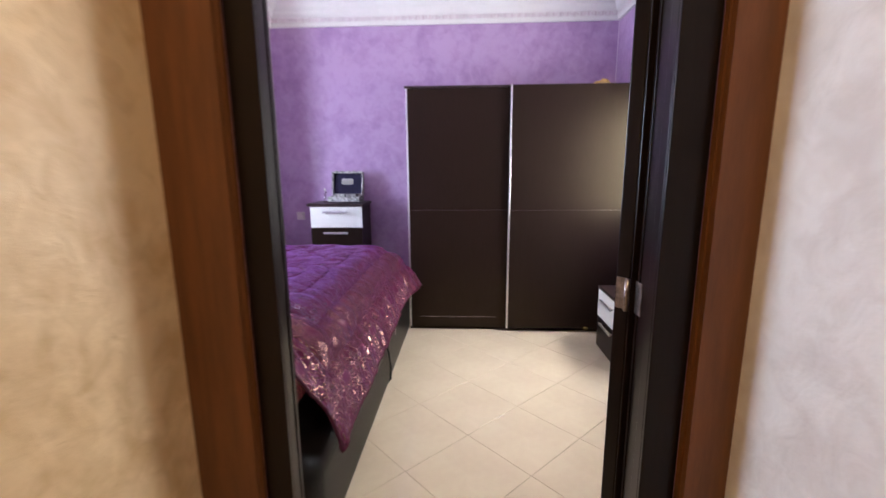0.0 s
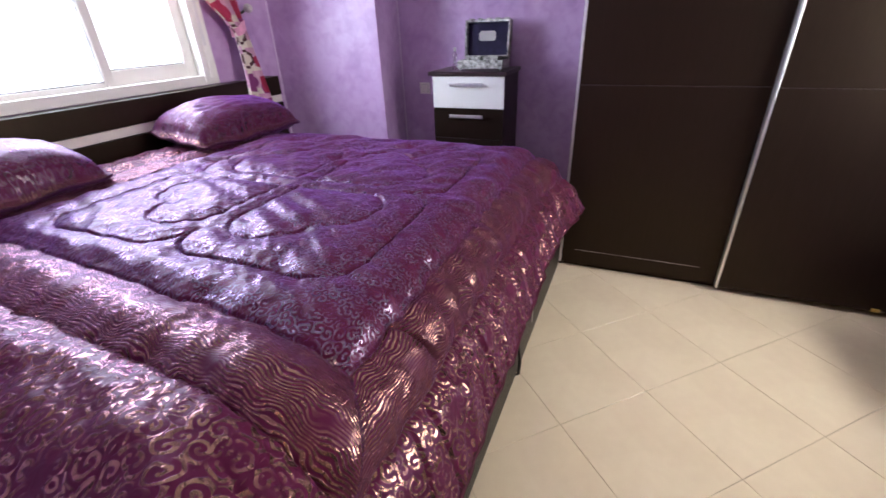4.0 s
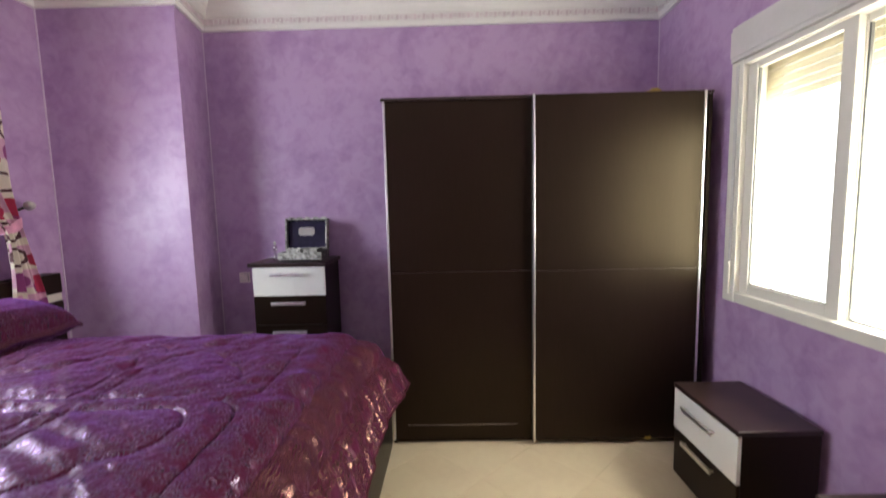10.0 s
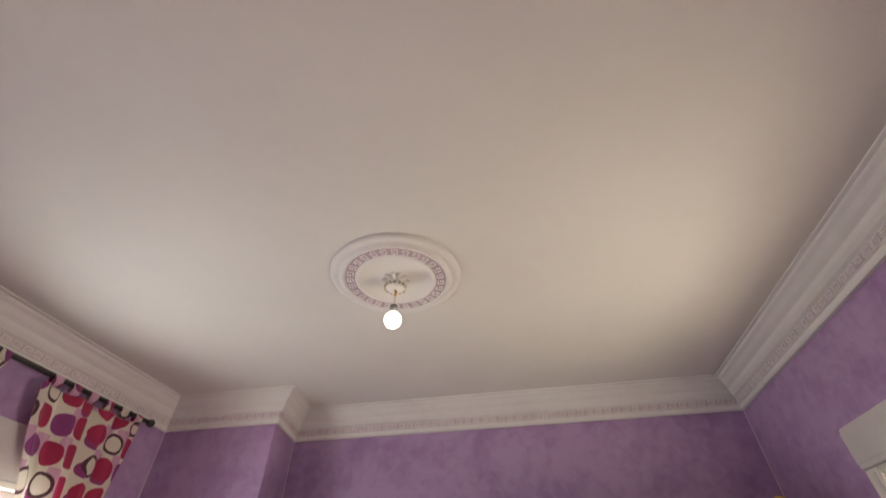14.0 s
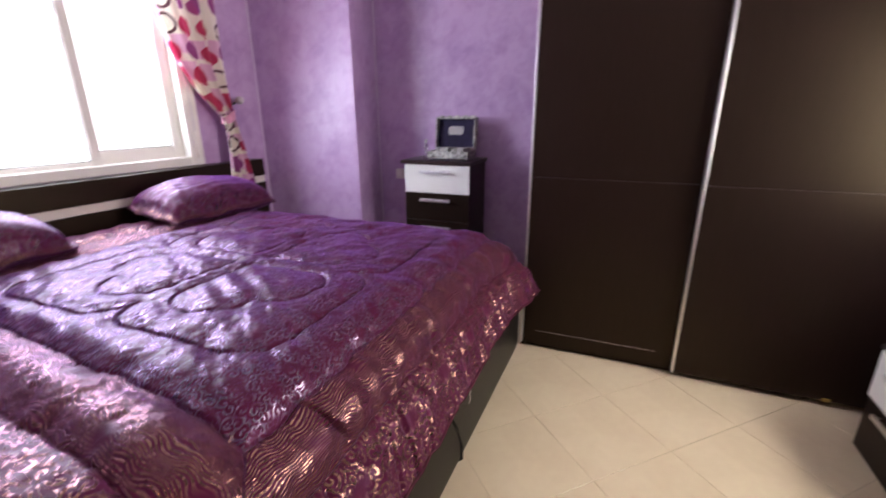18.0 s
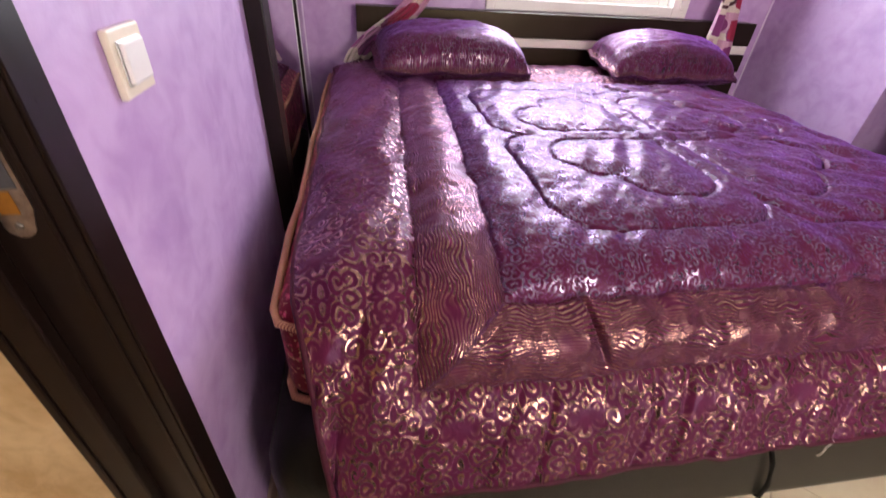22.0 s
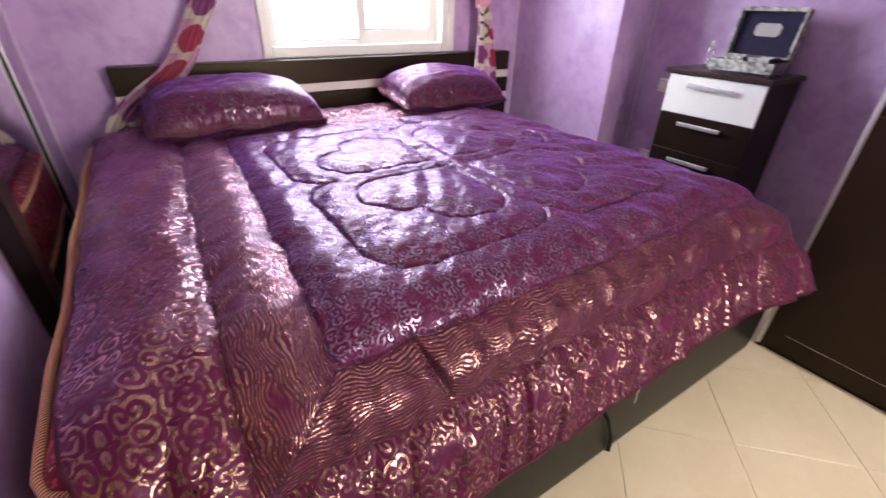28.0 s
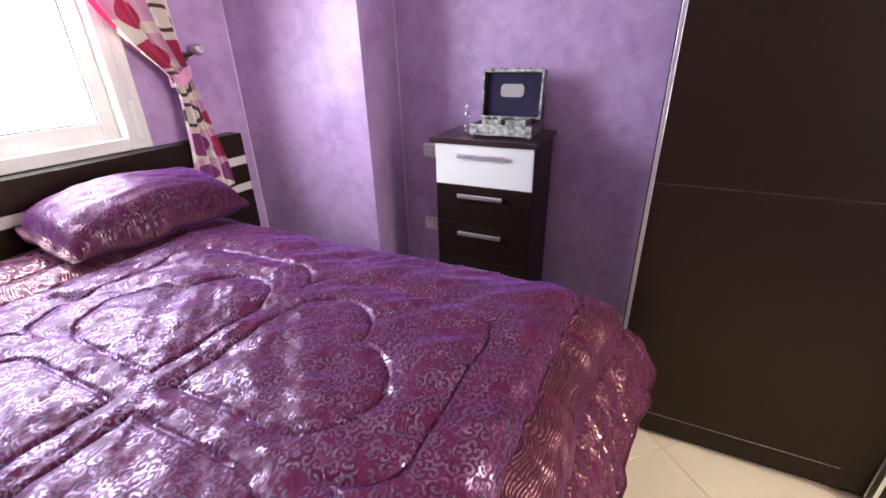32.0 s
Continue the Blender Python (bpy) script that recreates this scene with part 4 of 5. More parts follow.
part("bevel_edge", boxed(MX0 - 0.003, MX0 + 0.012, MY + 0.0505, MY + 0.054, MZ0 + 0.01, MZ1 - 0.01, 0.001), "alu", mirror)

# ---- ceiling rose and bulb ----
RX, RY = -0.32, 2.725
rose = thing("ceiling_rose", (RX, RY, CEIL), "round white plaster ceiling rose with a painted key band", "ceiling rose")
part("disc", lathe(bmesh.new(), RX, RY, [(0.318, CEIL), (0.316, CEIL - 0.012), (0.300, CEIL - 0.018), (0.285, CEIL - 0.014), (0.270, CEIL - 0.016), (0.262, CEIL - 0.030), (0.250, CEIL - 0.032), (0.244, CEIL - 0.024), (0.198, CEIL - 0.024), (0.192, CEIL - 0.030), (0.180, CEIL - 0.030), (0.172, CEIL - 0.020), (0.060, CEIL - 0.018), (0.001, CEIL - 0.018)], 96), "plaster", rose, smooth=True)
part("key_band", lathe(bmesh.new(), RX, RY, [(0.244, CEIL - 0.0255), (0.198, CEIL - 0.0255)], 96), "key_dark", rose, "dusty pink key band")
for i in range(28):
    a = 2 * math.pi * i / 28
    bm = bmesh.new()
    for x0, x1, y0, y1 in ((-0.018, 0.010, -0.017, -0.012), (-0.018, -0.013, -0.012, 0.014), (-0.013, 0.012, 0.010, 0.015), (0.007, 0.012, -0.004, 0.010), (-0.004, 0.007, -0.004, 0.001)):
        box(bm, x0, x1, y0, y1, -0.004, 0.001)
    bmesh.ops.transform(bm, matrix=Matrix.Translation((RX, RY, CEIL - 0.025)) @ Matrix.Rotation(a, 4, "Z") @ Matrix.Translation((0, 0.221, 0)), verts=bm.verts)
    part("key_motif", bm, "plaster", rose)
M["gilt"] = mat("pale_gilt_metal", (0.62, 0.55, 0.40), 0.35, 0.8, var=0.3, scale=60)
for i in range(10):
    a = 2 * math.pi * i / 10
    bm = ball(bmesh.new(), (0, 0, 0), 0.024, (0.5, 1.2, 0.5), 12, 8)
    bmesh.ops.transform(bm, matrix=Matrix.Translation((RX, RY, CEIL - 0.024)) @ Matrix.Rotation(a, 4, "Z") @ Matrix.Translation((0, 0.04, 0)), verts=bm.verts)
    part("petal", bm, "plaster", rose, smooth=True)
lampp = thing("pendant_bulb", (RX, RY, CEIL - 0.02), "lit bare round bulb hanging from the ceiling rose", "lamp")
part("canopy", lathe(bmesh.new(), RX, RY, [(0.012, CEIL - 0.018), (0.014, CEIL - 0.045), (0.030, CEIL - 0.056), (0.048, CEIL - 0.062), (0.050, CEIL - 0.068), (0.034, CEIL - 0.074), (0.014, CEIL - 0.080), (0.001, CEIL - 0.082)], 24), "plaster", lampp, "off-white cup under the rose", smooth=True)
for i in range(14):
    a = 2 * math.pi * i / 14
    part("bead", ball(bmesh.new(), (RX + 0.05 * math.cos(a), RY + 0.05 * math.sin(a), CEIL - 0.067), 0.007, (1, 1, 1.3), 8, 6), "gilt", lampp, smooth=True)
part("hook", tube(bmesh.new(), [(RX, RY, CEIL - 0.08), (RX + 0.006, RY, CEIL - 0.095), (RX, RY, CEIL - 0.115)], 0.006, 10), "brass", lampp, smooth=True)
part("cord", tube(bmesh.new(), [(RX, RY, CEIL - 0.088), (RX + 0.002, RY, CEIL - 0.14), (RX, RY, CEIL - 0.175)], 0.004, 8), "plastic_white", lampp, smooth=True)
part("lampholder", tube(bmesh.new(), [(RX, RY, CEIL - 0.17), (RX, RY, CEIL - 0.21)], 0.017, 14), "greyfelt", lampp, smooth=True)
part("bulb", ball(bmesh.new(), (RX, RY, CEIL - 0.246), 0.040), "bulb", lampp, "glowing opal globe", smooth=True)

# ---- bed ----
bed = thing("bed", (-1.2, 2.4, 0), "wide black leatherette bed with a dark headboard", "bed")


def rounded_block(x0, x1, y0, y1, z0, z1, r, segs=5):
    return boxed(x0, x1, y0, y1, z0, z1, r, segs)


bm = rounded_block(-2.26, -0.171, 1.215, 3.53, 0.012, 0.49, 0.125, 8)
for _v in bm.verts:
    if _v.co.x > -1:
        _v.co.x -= 0.03 * min(1.0, max(0.0, (2.5 - _v.co.y) / 1.3))
part("base", bm, "leather", bed, smooth=True)
part("seam_cord", tube(bmesh.new(), [(-0.285, 2.535, 0.020), (-0.215, 2.525, 0.045), (-0.178, 2.503, 0.11), (-0.169, 2.475, 0.2), (-0.169, 2.42, 0.32), (-0.178, 2.37, 0.41)], 0.0065, 8), "seam", bed, "black seam band", smooth=True)
head = part("headboard", boxed(-2.395, -2.34, 1.43, 3.812, 0.05, 1.067, 0.004), "dark", bed, "dark wenge headboard")
for z0, z1 in ((0.944, 1.067), (0.792, 0.892), (0.50, 0.742)):
    part("board", boxed(-2.338, -2.295, 1.43, 3.812, z0, z1, 0.003), "dark", head)
for z0, z1 in ((0.895, 0.941), (0.745, 0.789)):
    part("inlay_strip", boxed(-2.338, -2.302, 1.43, 3.812, z0, z1, 0.002), "strip_white", head, "off-white inlay strip")

mattress = thing("mattress", (-1.2, 2.35, 0.5), "crimson floral satin mattress with striped rope piping", "mattress")
part("pad", rounded_block(-2.28, -0.35, 1.274, 3.22, 0.492, 0.765, 0.05, 4), "floral", mattress, smooth=True)


def piping(z):
    pts = [(-2.25, 1.276, z)]
    pts += [(-2.25 + i * 0.2, 1.271 + 0.004 * math.sin(i * 2.1), z + 0.004 * math.sin(i * 1.7)) for i in range(1, 10)]
    pts += [(-0.40, 1.270, z - 0.006), (-0.365, 1.282, z - 0.012), (-0.345, 1.33, z - 0.016), (-0.342, 1.40, z - 0.02)]
    return pts


for z in (0.735, 0.515):
    part("piping", tube(bmesh.new(), piping(z), 0.009, 10), "rope", mattress, "striped gold and burgundy rope piping", smooth=True)

M["tie_plum"] = mat("plum_cord", (0.055, 0.006, 0.018), 0.6, spec=0.2, var=0.3, scale=90)
# Quilt: a sheet laid over the mattress, falling at the foot and the far side
NU, NV = 520, 560
U_LEN, V_LEN = 2.17, 2.36


def profile(points, s):
    """Place along a poly-line of (a, drop) by arc length, eased."""
    pts = np.array(points, float)
    seg = np.r_[0, np.cumsum(np.hypot(*np.diff(pts, axis=0).T))]
    fine = np.linspace(0, seg[-1], 200)
    a, b = np.interp(fine, seg, pts[:, 0]), np.interp(fine, seg, pts[:, 1])
    ker = np.ones(21) / 21
    pad = lambda q: np.convolve(np.r_[np.full(10, q[0]) + (q[1] - q[0]) * np.arange(-10, 0), q, np.full(10, q[-1]) + (q[-1] - q[-2]) * np.arange(1, 11)], ker, "valid")
    return np.interp(s, fine, pad(a)), np.interp(s, fine, pad(b))


def heart(px, py):
    """Signed distance to a unit heart with its tip at the origin, pointing along +py."""
    px = np.abs(px)
    a = np.hypot(px - 0.25, py - 0.75) - math.sqrt(2) / 4
    t = np.maximum(px + py, 0) * 0.5
    b = np.sqrt(np.minimum(px**2 + (py - 1) ** 2, (px - t) ** 2 + (py - t) ** 2)) * np.sign(px - py)
    return np.where(py + px > 1, a, b)


def smooth_noise(x, y, f, seed):
    """Cheap waves that never line up."""
    rng = np.random.RandomState(seed)
    out = np.zeros_like(x)
    for _ in range(9):
        a, k, ph = rng.uniform(0, 6.283), f * rng.uniform(0.6, 1.6), rng.uniform(0, 6.283)
        out += np.sin(k * (x * math.cos(a) + y * math.sin(a)) + ph)
    return out / 9


u = np.linspace(0, U_LEN, NU)[:, None] * np.ones((1, NV))
v = np.linspace(0, V_LEN, NV)[None, :] * np.ones((NU, 1))
SX, SY = -2.13 + u, 1.322 + v
fx, fdrop = profile([(-2.13, -0.02), (-1.4, -0.005), (-0.7, 0.0), (-0.46, -0.004), (-0.36, -0.03), (-0.30, -0.085), (-0.25, -0.17), (-0.205, -0.27), (-0.152, -0.385)], u[:, 0])
gy, gdrop = profile([(1.322, -0.05), (1.345, -0.02), (1.39, -0.004), (1.5, 0.0), (2.6, 0.0), (2.95, 0.0), (3.12, -0.014), (3.23, -0.036), (3.33, -0.068), (3.395, -0.115), (3.435, -0.19), (3.46, -0.29), (3.475, -0.42)], v[0])
dx, dy = -np.minimum(fdrop, 0)[:, None], -np.minimum(gdrop, 0)[None, :]
lift = np.maximum(gdrop, 0)[None, :]
drop = (dx**4 + dy**4) ** 0.25
X = fx[:, None] + np.zeros_like(u)
Y = gy[None, :] + np.zeros_like(u)
near = np.exp(-v / 0.10)
Y += near * 0.05 * dx / 0.38
far = 1 / (1 + np.exp(-(SY - 3.22) / 0.06))
X += far * np.clip(dx / 0.2, 0, 1) * 0.06
Z = 0.826 - drop + lift
# Quilting lines
CX, CY, HS = -1.045, 2.465, 0.385
sd = np.full_like(u, 9.0)
for sx in (1, -1):
    for sy in (1, -1):
        ax, ay = (SX - CX) * sx, (SY - CY) * sy
        along_, across_ = (ax + ay) / math.sqrt(2), (ax - ay) / math.sqrt(2)
        one_heart = heart(across_ / HS, (along_ - 0.058) / HS) * HS
        sd = np.minimum(sd, one_heart)
wob = 0.006 * smooth_noise(SX, SY, 24, 4)
scal = wob + 0.012 * smooth_noise(SX, SY, 55, 41)
y_in, y_out = 1.725 + 0.05 * (-0.28 - SX), 1.553 + 0.05 * (-0.28 - SX)
in_box = lambda y0, y1, x0, x1: np.maximum(np.maximum(y0 - SY, SY - y1), np.maximum(x0 - SX, SX - x1))
b_in, b_out = in_box(y_in, 3.36, -1.80, -0.318), in_box(y_out, 3.56, -1.975, -0.158)


def soft_box(x0, x1, y0, y1, r):
    qx, qy = np.abs(SX - (x0 + x1) / 2) - (x1 - x0) / 2 + r, np.abs(SY - (y0 + y1) / 2) - (y1 - y0) / 2 + r
    return np.hypot(np.maximum(qx, 0), np.maximum(qy, 0)) + np.minimum(np.maximum(qx, qy), 0) - r


X0, X1, Y0, Y1, RC = -1.615, -0.475, 1.895, 3.03, 0.115
cells = np.minimum.reduce([soft_box(x0, x1, y0, y1, RC) for x0, x1 in ((CX, X1), (X0, CX)) for y0, y1 in ((Y0, CY), (CY, Y1))] + [soft_box(X0 + RC, X1 - RC, Y0 + RC, Y1 - RC, 0.01)])
dist = np.minimum.reduce([np.abs(sd + 0.4 * wob), np.abs(cells + wob), np.abs(b_in + scal), np.abs(b_out + scal)])
puff = 0.011 * (1 - np.exp(-((dist / 0.045) ** 2))) + 0.008 * (1 - np.exp(-((dist / 0.0050) ** 2)))
# the seams on either side of the band lie deepest
hems = np.minimum(np.abs(b_in + scal), np.abs(b_out + scal))
puff += 0.010 * (1 - np.exp(-((hems / 0.04) ** 2)))
lump = 0.005 * smooth_noise(SX, SY, 14, 7) + 0.003 * smooth_noise(SX, SY, 38, 9)
edge_zone = np.clip((b_out + 0.02) / 0.06, 0, 1)
crease = np.abs(smooth_noise(SX * 0.25 + SY * 0.1, SY + 0.25 * SX, 34, 51))
drape = edge_zone * (0.012 * smooth_noise(SX * 0.5 + SY * 0.3, SY * 0.9 - SX * 0.15, 55, 47) - 0.010 * np.exp(-((crease / 0.035) ** 2)) * np.clip(dx / 0.1, 0, 1))


def ridges(angle, f, seed):
    """Pulled satin: long ridges that run along the angle, uneven in length."""
    c, w = math.cos(angle), math.sin(angle)
    along_, across_ = SX * c + SY * w, SY * c - SX * w
    return smooth_noise(0.16 * along_ + 0.1 * across_, across_ + 0.05 * along_, f, seed)


near_w = np.clip((2.62 - SY) / 0.35, 0, 1)
inside = np.clip(-b_in / 0.05, 0, 1)
in_heart = np.clip(-sd / 0.03, 0, 1)
fan = near_w * ridges(radians(-28), 105, 61) + (1 - near_w) * 2.1 * ridges(radians(40), 100, 62)
broad = near_w * ridges(radians(-30), 62, 63) + (1 - near_w) * ridges(radians(-42), 62, 64)
pucker = inside * (0.0075 * fan * (1 - 0.4 * in_heart) + 0.0080 * broad * (0.3 + 0.7 * in_heart)) + 0.0016 * smooth_noise(SX, SY, 150, 25) + 0.0022 * smooth_noise(SX * 0.4 - SY * 0.5, SY * 0.8 + SX, 110, 31)
# small gathers that leave every stitched line
pucker += 0.0045 * smooth_noise(SX, SY, 95, 71) * np.exp(-dist / 0.03)
band = np.clip((b_in + scal) / 0.02, 0, 1) * np.clip(-(b_out + scal) / 0.02, 0, 1)
is_foot = SX - X1 > np.abs(SY - CY) - (Y1 - CY)
pucker += band * np.where(is_foot, 0.011 * smooth_noise(SX * 0.2 + 0.1 * SY, SY, 58, 73), 0.008 * smooth_noise(SX, SY * 0.3, 40, 74))
slit_y = 1.885 + 0.28 * (SX + 0.33)
pucker -= 0.030 * np.exp(-(((SY - slit_y) / 0.0065) ** 2)) * np.clip(1 - np.abs(SX + 0.255) / 0.075, 0, 1) ** 0.5
folds = 0.013 * smooth_noise(SX * 0.35, SY, 26, 3) * np.clip(drop / 0.2, 0, 1)
h = puff + lump + pucker + folds + drape
P = np.stack([X, Y, Z], -1)
tu, tv = np.gradient(P, axis=0), np.gradient(P, axis=1)
N = np.cross(tu, tv)
N /= np.linalg.norm(N, axis=-1, keepdims=True) + 1e-9
P = P + N * h[..., None]
# hem waves
hem = np.clip((u - (U_LEN - 0.10)) / 0.10, 0, 1)
P[..., 2] += hem * (0.016 * smooth_noise(SX * 0, SY, 14, 11) - 0.03 * np.exp(-((SY - 1.31) / 0.2) ** 2))
# the printed waves run along each band and meet at a mitre in its corners
stripes = np.where((SX + 0.318) > (y_in - SY), SX, SY)
zone = np.clip(np.clip((b_in + scal) / 0.012 + 0.5, 0, 1) + np.clip((b_out + scal) / 0.012 + 0.5, 0, 1), 0, 2)


def cloth_object(name, P, U, V, zone, along, material, label, category, group="", thick=0.012):
    n, m = P.shape[:2]
    idx = np.arange(n * m).reshape(n, m)
    quads = np.stack([idx[:-1, :-1], idx[1:, :-1], idx[1:, 1:], idx[:-1, 1:]], -1).reshape(-1, 4)
    me = bpy.data.meshes.new(name)
    me.from_pydata(P.reshape(-1, 3).tolist(), [], quads.tolist())
    lay = me.uv_layers.new(name="cloth")
    uvs = np.stack([U, V], -1).reshape(-1, 2)[quads.ravel()]
    lay.data.foreach_set("uv", uvs.ravel().astype(np.float32))
    for nm, val in (("zone", zone), ("along", along)):
        if val is not None:
            me.attributes.new(nm, "FLOAT", "POINT").data.foreach_set("value", np.asarray(val, np.float32).ravel())
    me.materials.append(M[material])
    me.polygons.foreach_set("use_smooth", [True] * len(me.polygons))
    me.update()
    ob = tagged(new(name, me), label, category, group)
    if thick:
        so = ob.modifiers.new("thickness", "SOLIDIFY")
        so.thickness, so.offset = thick, -1
    return ob


quilt = thing("quilt", (-1.1, 2.3, 0.8), "plum satin quilt with foil scrolls and stitched hearts", "quilt")


def quilt_part(name, mask, label):
    """The faces of the sheet whose middle lies in the mask."""
    idx = np.arange(NU * NV).reshape(NU, NV)
    quads = np.stack([idx[:-1, :-1], idx[1:, :-1], idx[1:, 1:], idx[:-1, 1:]], -1)[mask]
    used, quads = np.unique(quads, return_inverse=True)
    quads = quads.reshape(-1, 4)
    me = bpy.data.meshes.new(name)
    me.from_pydata((P.reshape(-1, 3)[used] - (-1.1, 2.3, 0.8)).tolist(), [], quads.tolist())
    lay = me.uv_layers.new(name="cloth")
    lay.data.foreach_set("uv", np.stack([SX, SY], -1).reshape(-1, 2)[used][quads.ravel()].ravel().astype(np.float32))
    for nm, val in (("zone", zone), ("along", stripes)):
        me.attributes.new(nm, "FLOAT", "POINT").data.foreach_set("value", val.ravel()[used].astype(np.float32))
    me.materials.append(M["quilt"])
    me.polygons.foreach_set("use_smooth", [True] * len(me.polygons))
    me.update()
    ob = tagged(new(name, me), label)
    ob.parent = quilt
    return ob


mid = lambda q: (q[:-1, :-1] + q[1:, :-1] + q[1:, 1:] + q[:-1, 1:]) / 4
zm = mid(b_in + scal), mid(b_out + scal), mid(cells + wob)
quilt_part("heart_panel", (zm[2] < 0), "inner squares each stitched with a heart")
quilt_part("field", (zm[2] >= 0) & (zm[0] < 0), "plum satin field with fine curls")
quilt_part("wave_band", (zm[0] >= 0) & (zm[1] < 0), "band printed with foil waves in a warm-lit tint")
quilt_part("scroll_border", zm[1] >= 0, "border printed with large foil scrolls in a warm-lit tint")
_hem = P[-1, int(np.argmin(np.abs(SY[-1] - 2.47)))]
part("loose_thread", tube(bmesh.new(), [(_hem[0] + 0.008, _hem[1] + 0.004 * math.sin(2.2 * q), _hem[2] + 0.004 - 0.012 * q) for q in range(6)], 0.0011, 6), M["plastic_white"], quilt, "pale loose thread")
rim_pts = np.concatenate([P[::6, 0], P[-1, ::6], P[::-6, -1]])
bm = tube(bmesh.new(), (rim_pts + (0, 0, -0.004)).tolist(), 0.006, 8)
part("edge_piping", bm, M["tie_plum"], quilt, "plum corded edge", smooth=True)


def pillow(cx, cy, cz, lx, ly, lz, tilt, yaw, seed):
    """A stuffed pillow with a flat flange, leaning on the headboard."""
    n = 64
    a = np.linspace(-1, 1, n)[:, None] * np.ones((1, n))
    b = np.linspace(-1, 1, n)[None, :] * np.ones((n, 1))
    flange = 0.92
    r = np.maximum(np.abs(a), np.abs(b)) / flange
    ia, ib = np.clip(np.abs(a) / flange, 0, 1), np.clip(np.abs(b) / flange, 0, 1)
    swell = ((1 - ia**2.8) * (1 - ib**2.8)) ** 0.34
    pinch = 1 - 0.035 * (np.abs(a) ** 2) * (1 - np.abs(b) ** 2) - 0.035 * (np.abs(b) ** 2) * (1 - np.abs(a) ** 2)
    pinch = pinch * (1 - 0.07 * a**4 * b**4)
    sheets = []
    wr = smooth_noise(a * 3, b * 3, 2.2, seed) * 0.012 + smooth_noise(a * 3, b * 3, 7, seed + 1) * 0.006
    for sgn in (1, -1):
        x = a * lx / 2 * pinch
        y = b * ly / 2 * pinch
        z = (swell * lz * 0.74 + 0.006 if sgn > 0 else -swell * lz * 0.26 - 0.006) + wr * (0.5 + 0.5 * swell) + (r > 1) * 0.006 * np.sin(9 * (a + b) + seed)
        sheets.append(np.stack([x, y, z], -1))
    rot = np.array((Matrix.Rotation(radians(yaw), 3, "Z") @ Matrix.Rotation(radians(tilt), 3, "Y")))
    top, low = (s.reshape(-1, 3) @ rot.T + (cx, cy, cz) for s in sheets)
    idx = np.arange(n * n).reshape(n, n)
    quads = np.stack([idx[:-1, :-1], idx[1:, :-1], idx[1:, 1:], idx[:-1, 1:]], -1).reshape(-1, 4)
    rim = np.r_[idx[0], idx[1:, -1], idx[-1, -2::-1], idx[-2:0:-1, 0]]
    side = np.stack([rim, np.roll(rim, -1), np.roll(rim, -1) + n * n, rim + n * n], -1)
    faces = np.concatenate([quads, quads[:, ::-1] + n * n, side])
    me = bpy.data.meshes.new("pillow")
    me.from_pydata(np.concatenate([top, low]).tolist(), [], faces.tolist())
    lay = me.uv_layers.new(name="cloth")
    uv1 = np.stack([a * lx / 2 + seed, b * ly / 2], -1).reshape(-1, 2)
    lay.data.foreach_set("uv", np.concatenate([uv1, uv1 + 3])[faces.ravel()].ravel().astype(np.float32))
    z1 = np.clip((np.maximum(np.abs(a), np.abs(b)) - 0.9) / 0.05, 0, 1)
    me.attributes.new("zone", "FLOAT", "POINT").data.foreach_set("value", np.r_[z1.ravel(), z1.ravel()].astype(np.float32))
    al = (b * ly / 2).ravel()
    me.attributes.new("along", "FLOAT", "POINT").data.foreach_set("value", np.r_[al, al].astype(np.float32))
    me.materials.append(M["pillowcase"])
    me.polygons.foreach_set("use_smooth", [True] * len(me.polygons))
    me.update()
    return tagged(new("pillow", me), "plump plum satin pillow with foil scrolls and a flange", "pillow", "pillows on the bed")


pillow(-2.03, 1.885, 0.878, 0.46, 0.79, 0.205, 7, 3, 1)
pillow(-2.02, 3.05, 0.876, 0.45, 0.72, 0.20, 7, -3, 5)

# ---- curtains ----
curtain_rod = thing("curtain_rod", (-2.30, 2.6, 2.685), "dark patterned curtain rod with turned end knobs", "curtain rod")
part("pole", tube(bmesh.new(), [(-2.295, 1.42, 2.685), (-2.295, 2.6, 2.685), (-2.295, 3.66, 2.685)], 0.014, 14), "rod", curtain_rod, smooth=True)
for y, s in ((1.42, -1), (3.66, 1)):
    part("knob", ball(bmesh.new(), (-2.295, y + s * 0.022, 2.685), 0.026, (1, 1.15, 1)), "rod", curtain_rod, smooth=True)
for y in (1.60, 3.50):
    part("bracket", tube(bmesh.new(), [(HEAD_X + 0.001, y, 2.665), (-2.33, y, 2.665), (-2.297, y, 2.672)], 0.007, 8), "rod", curtain_rod, smooth=True)


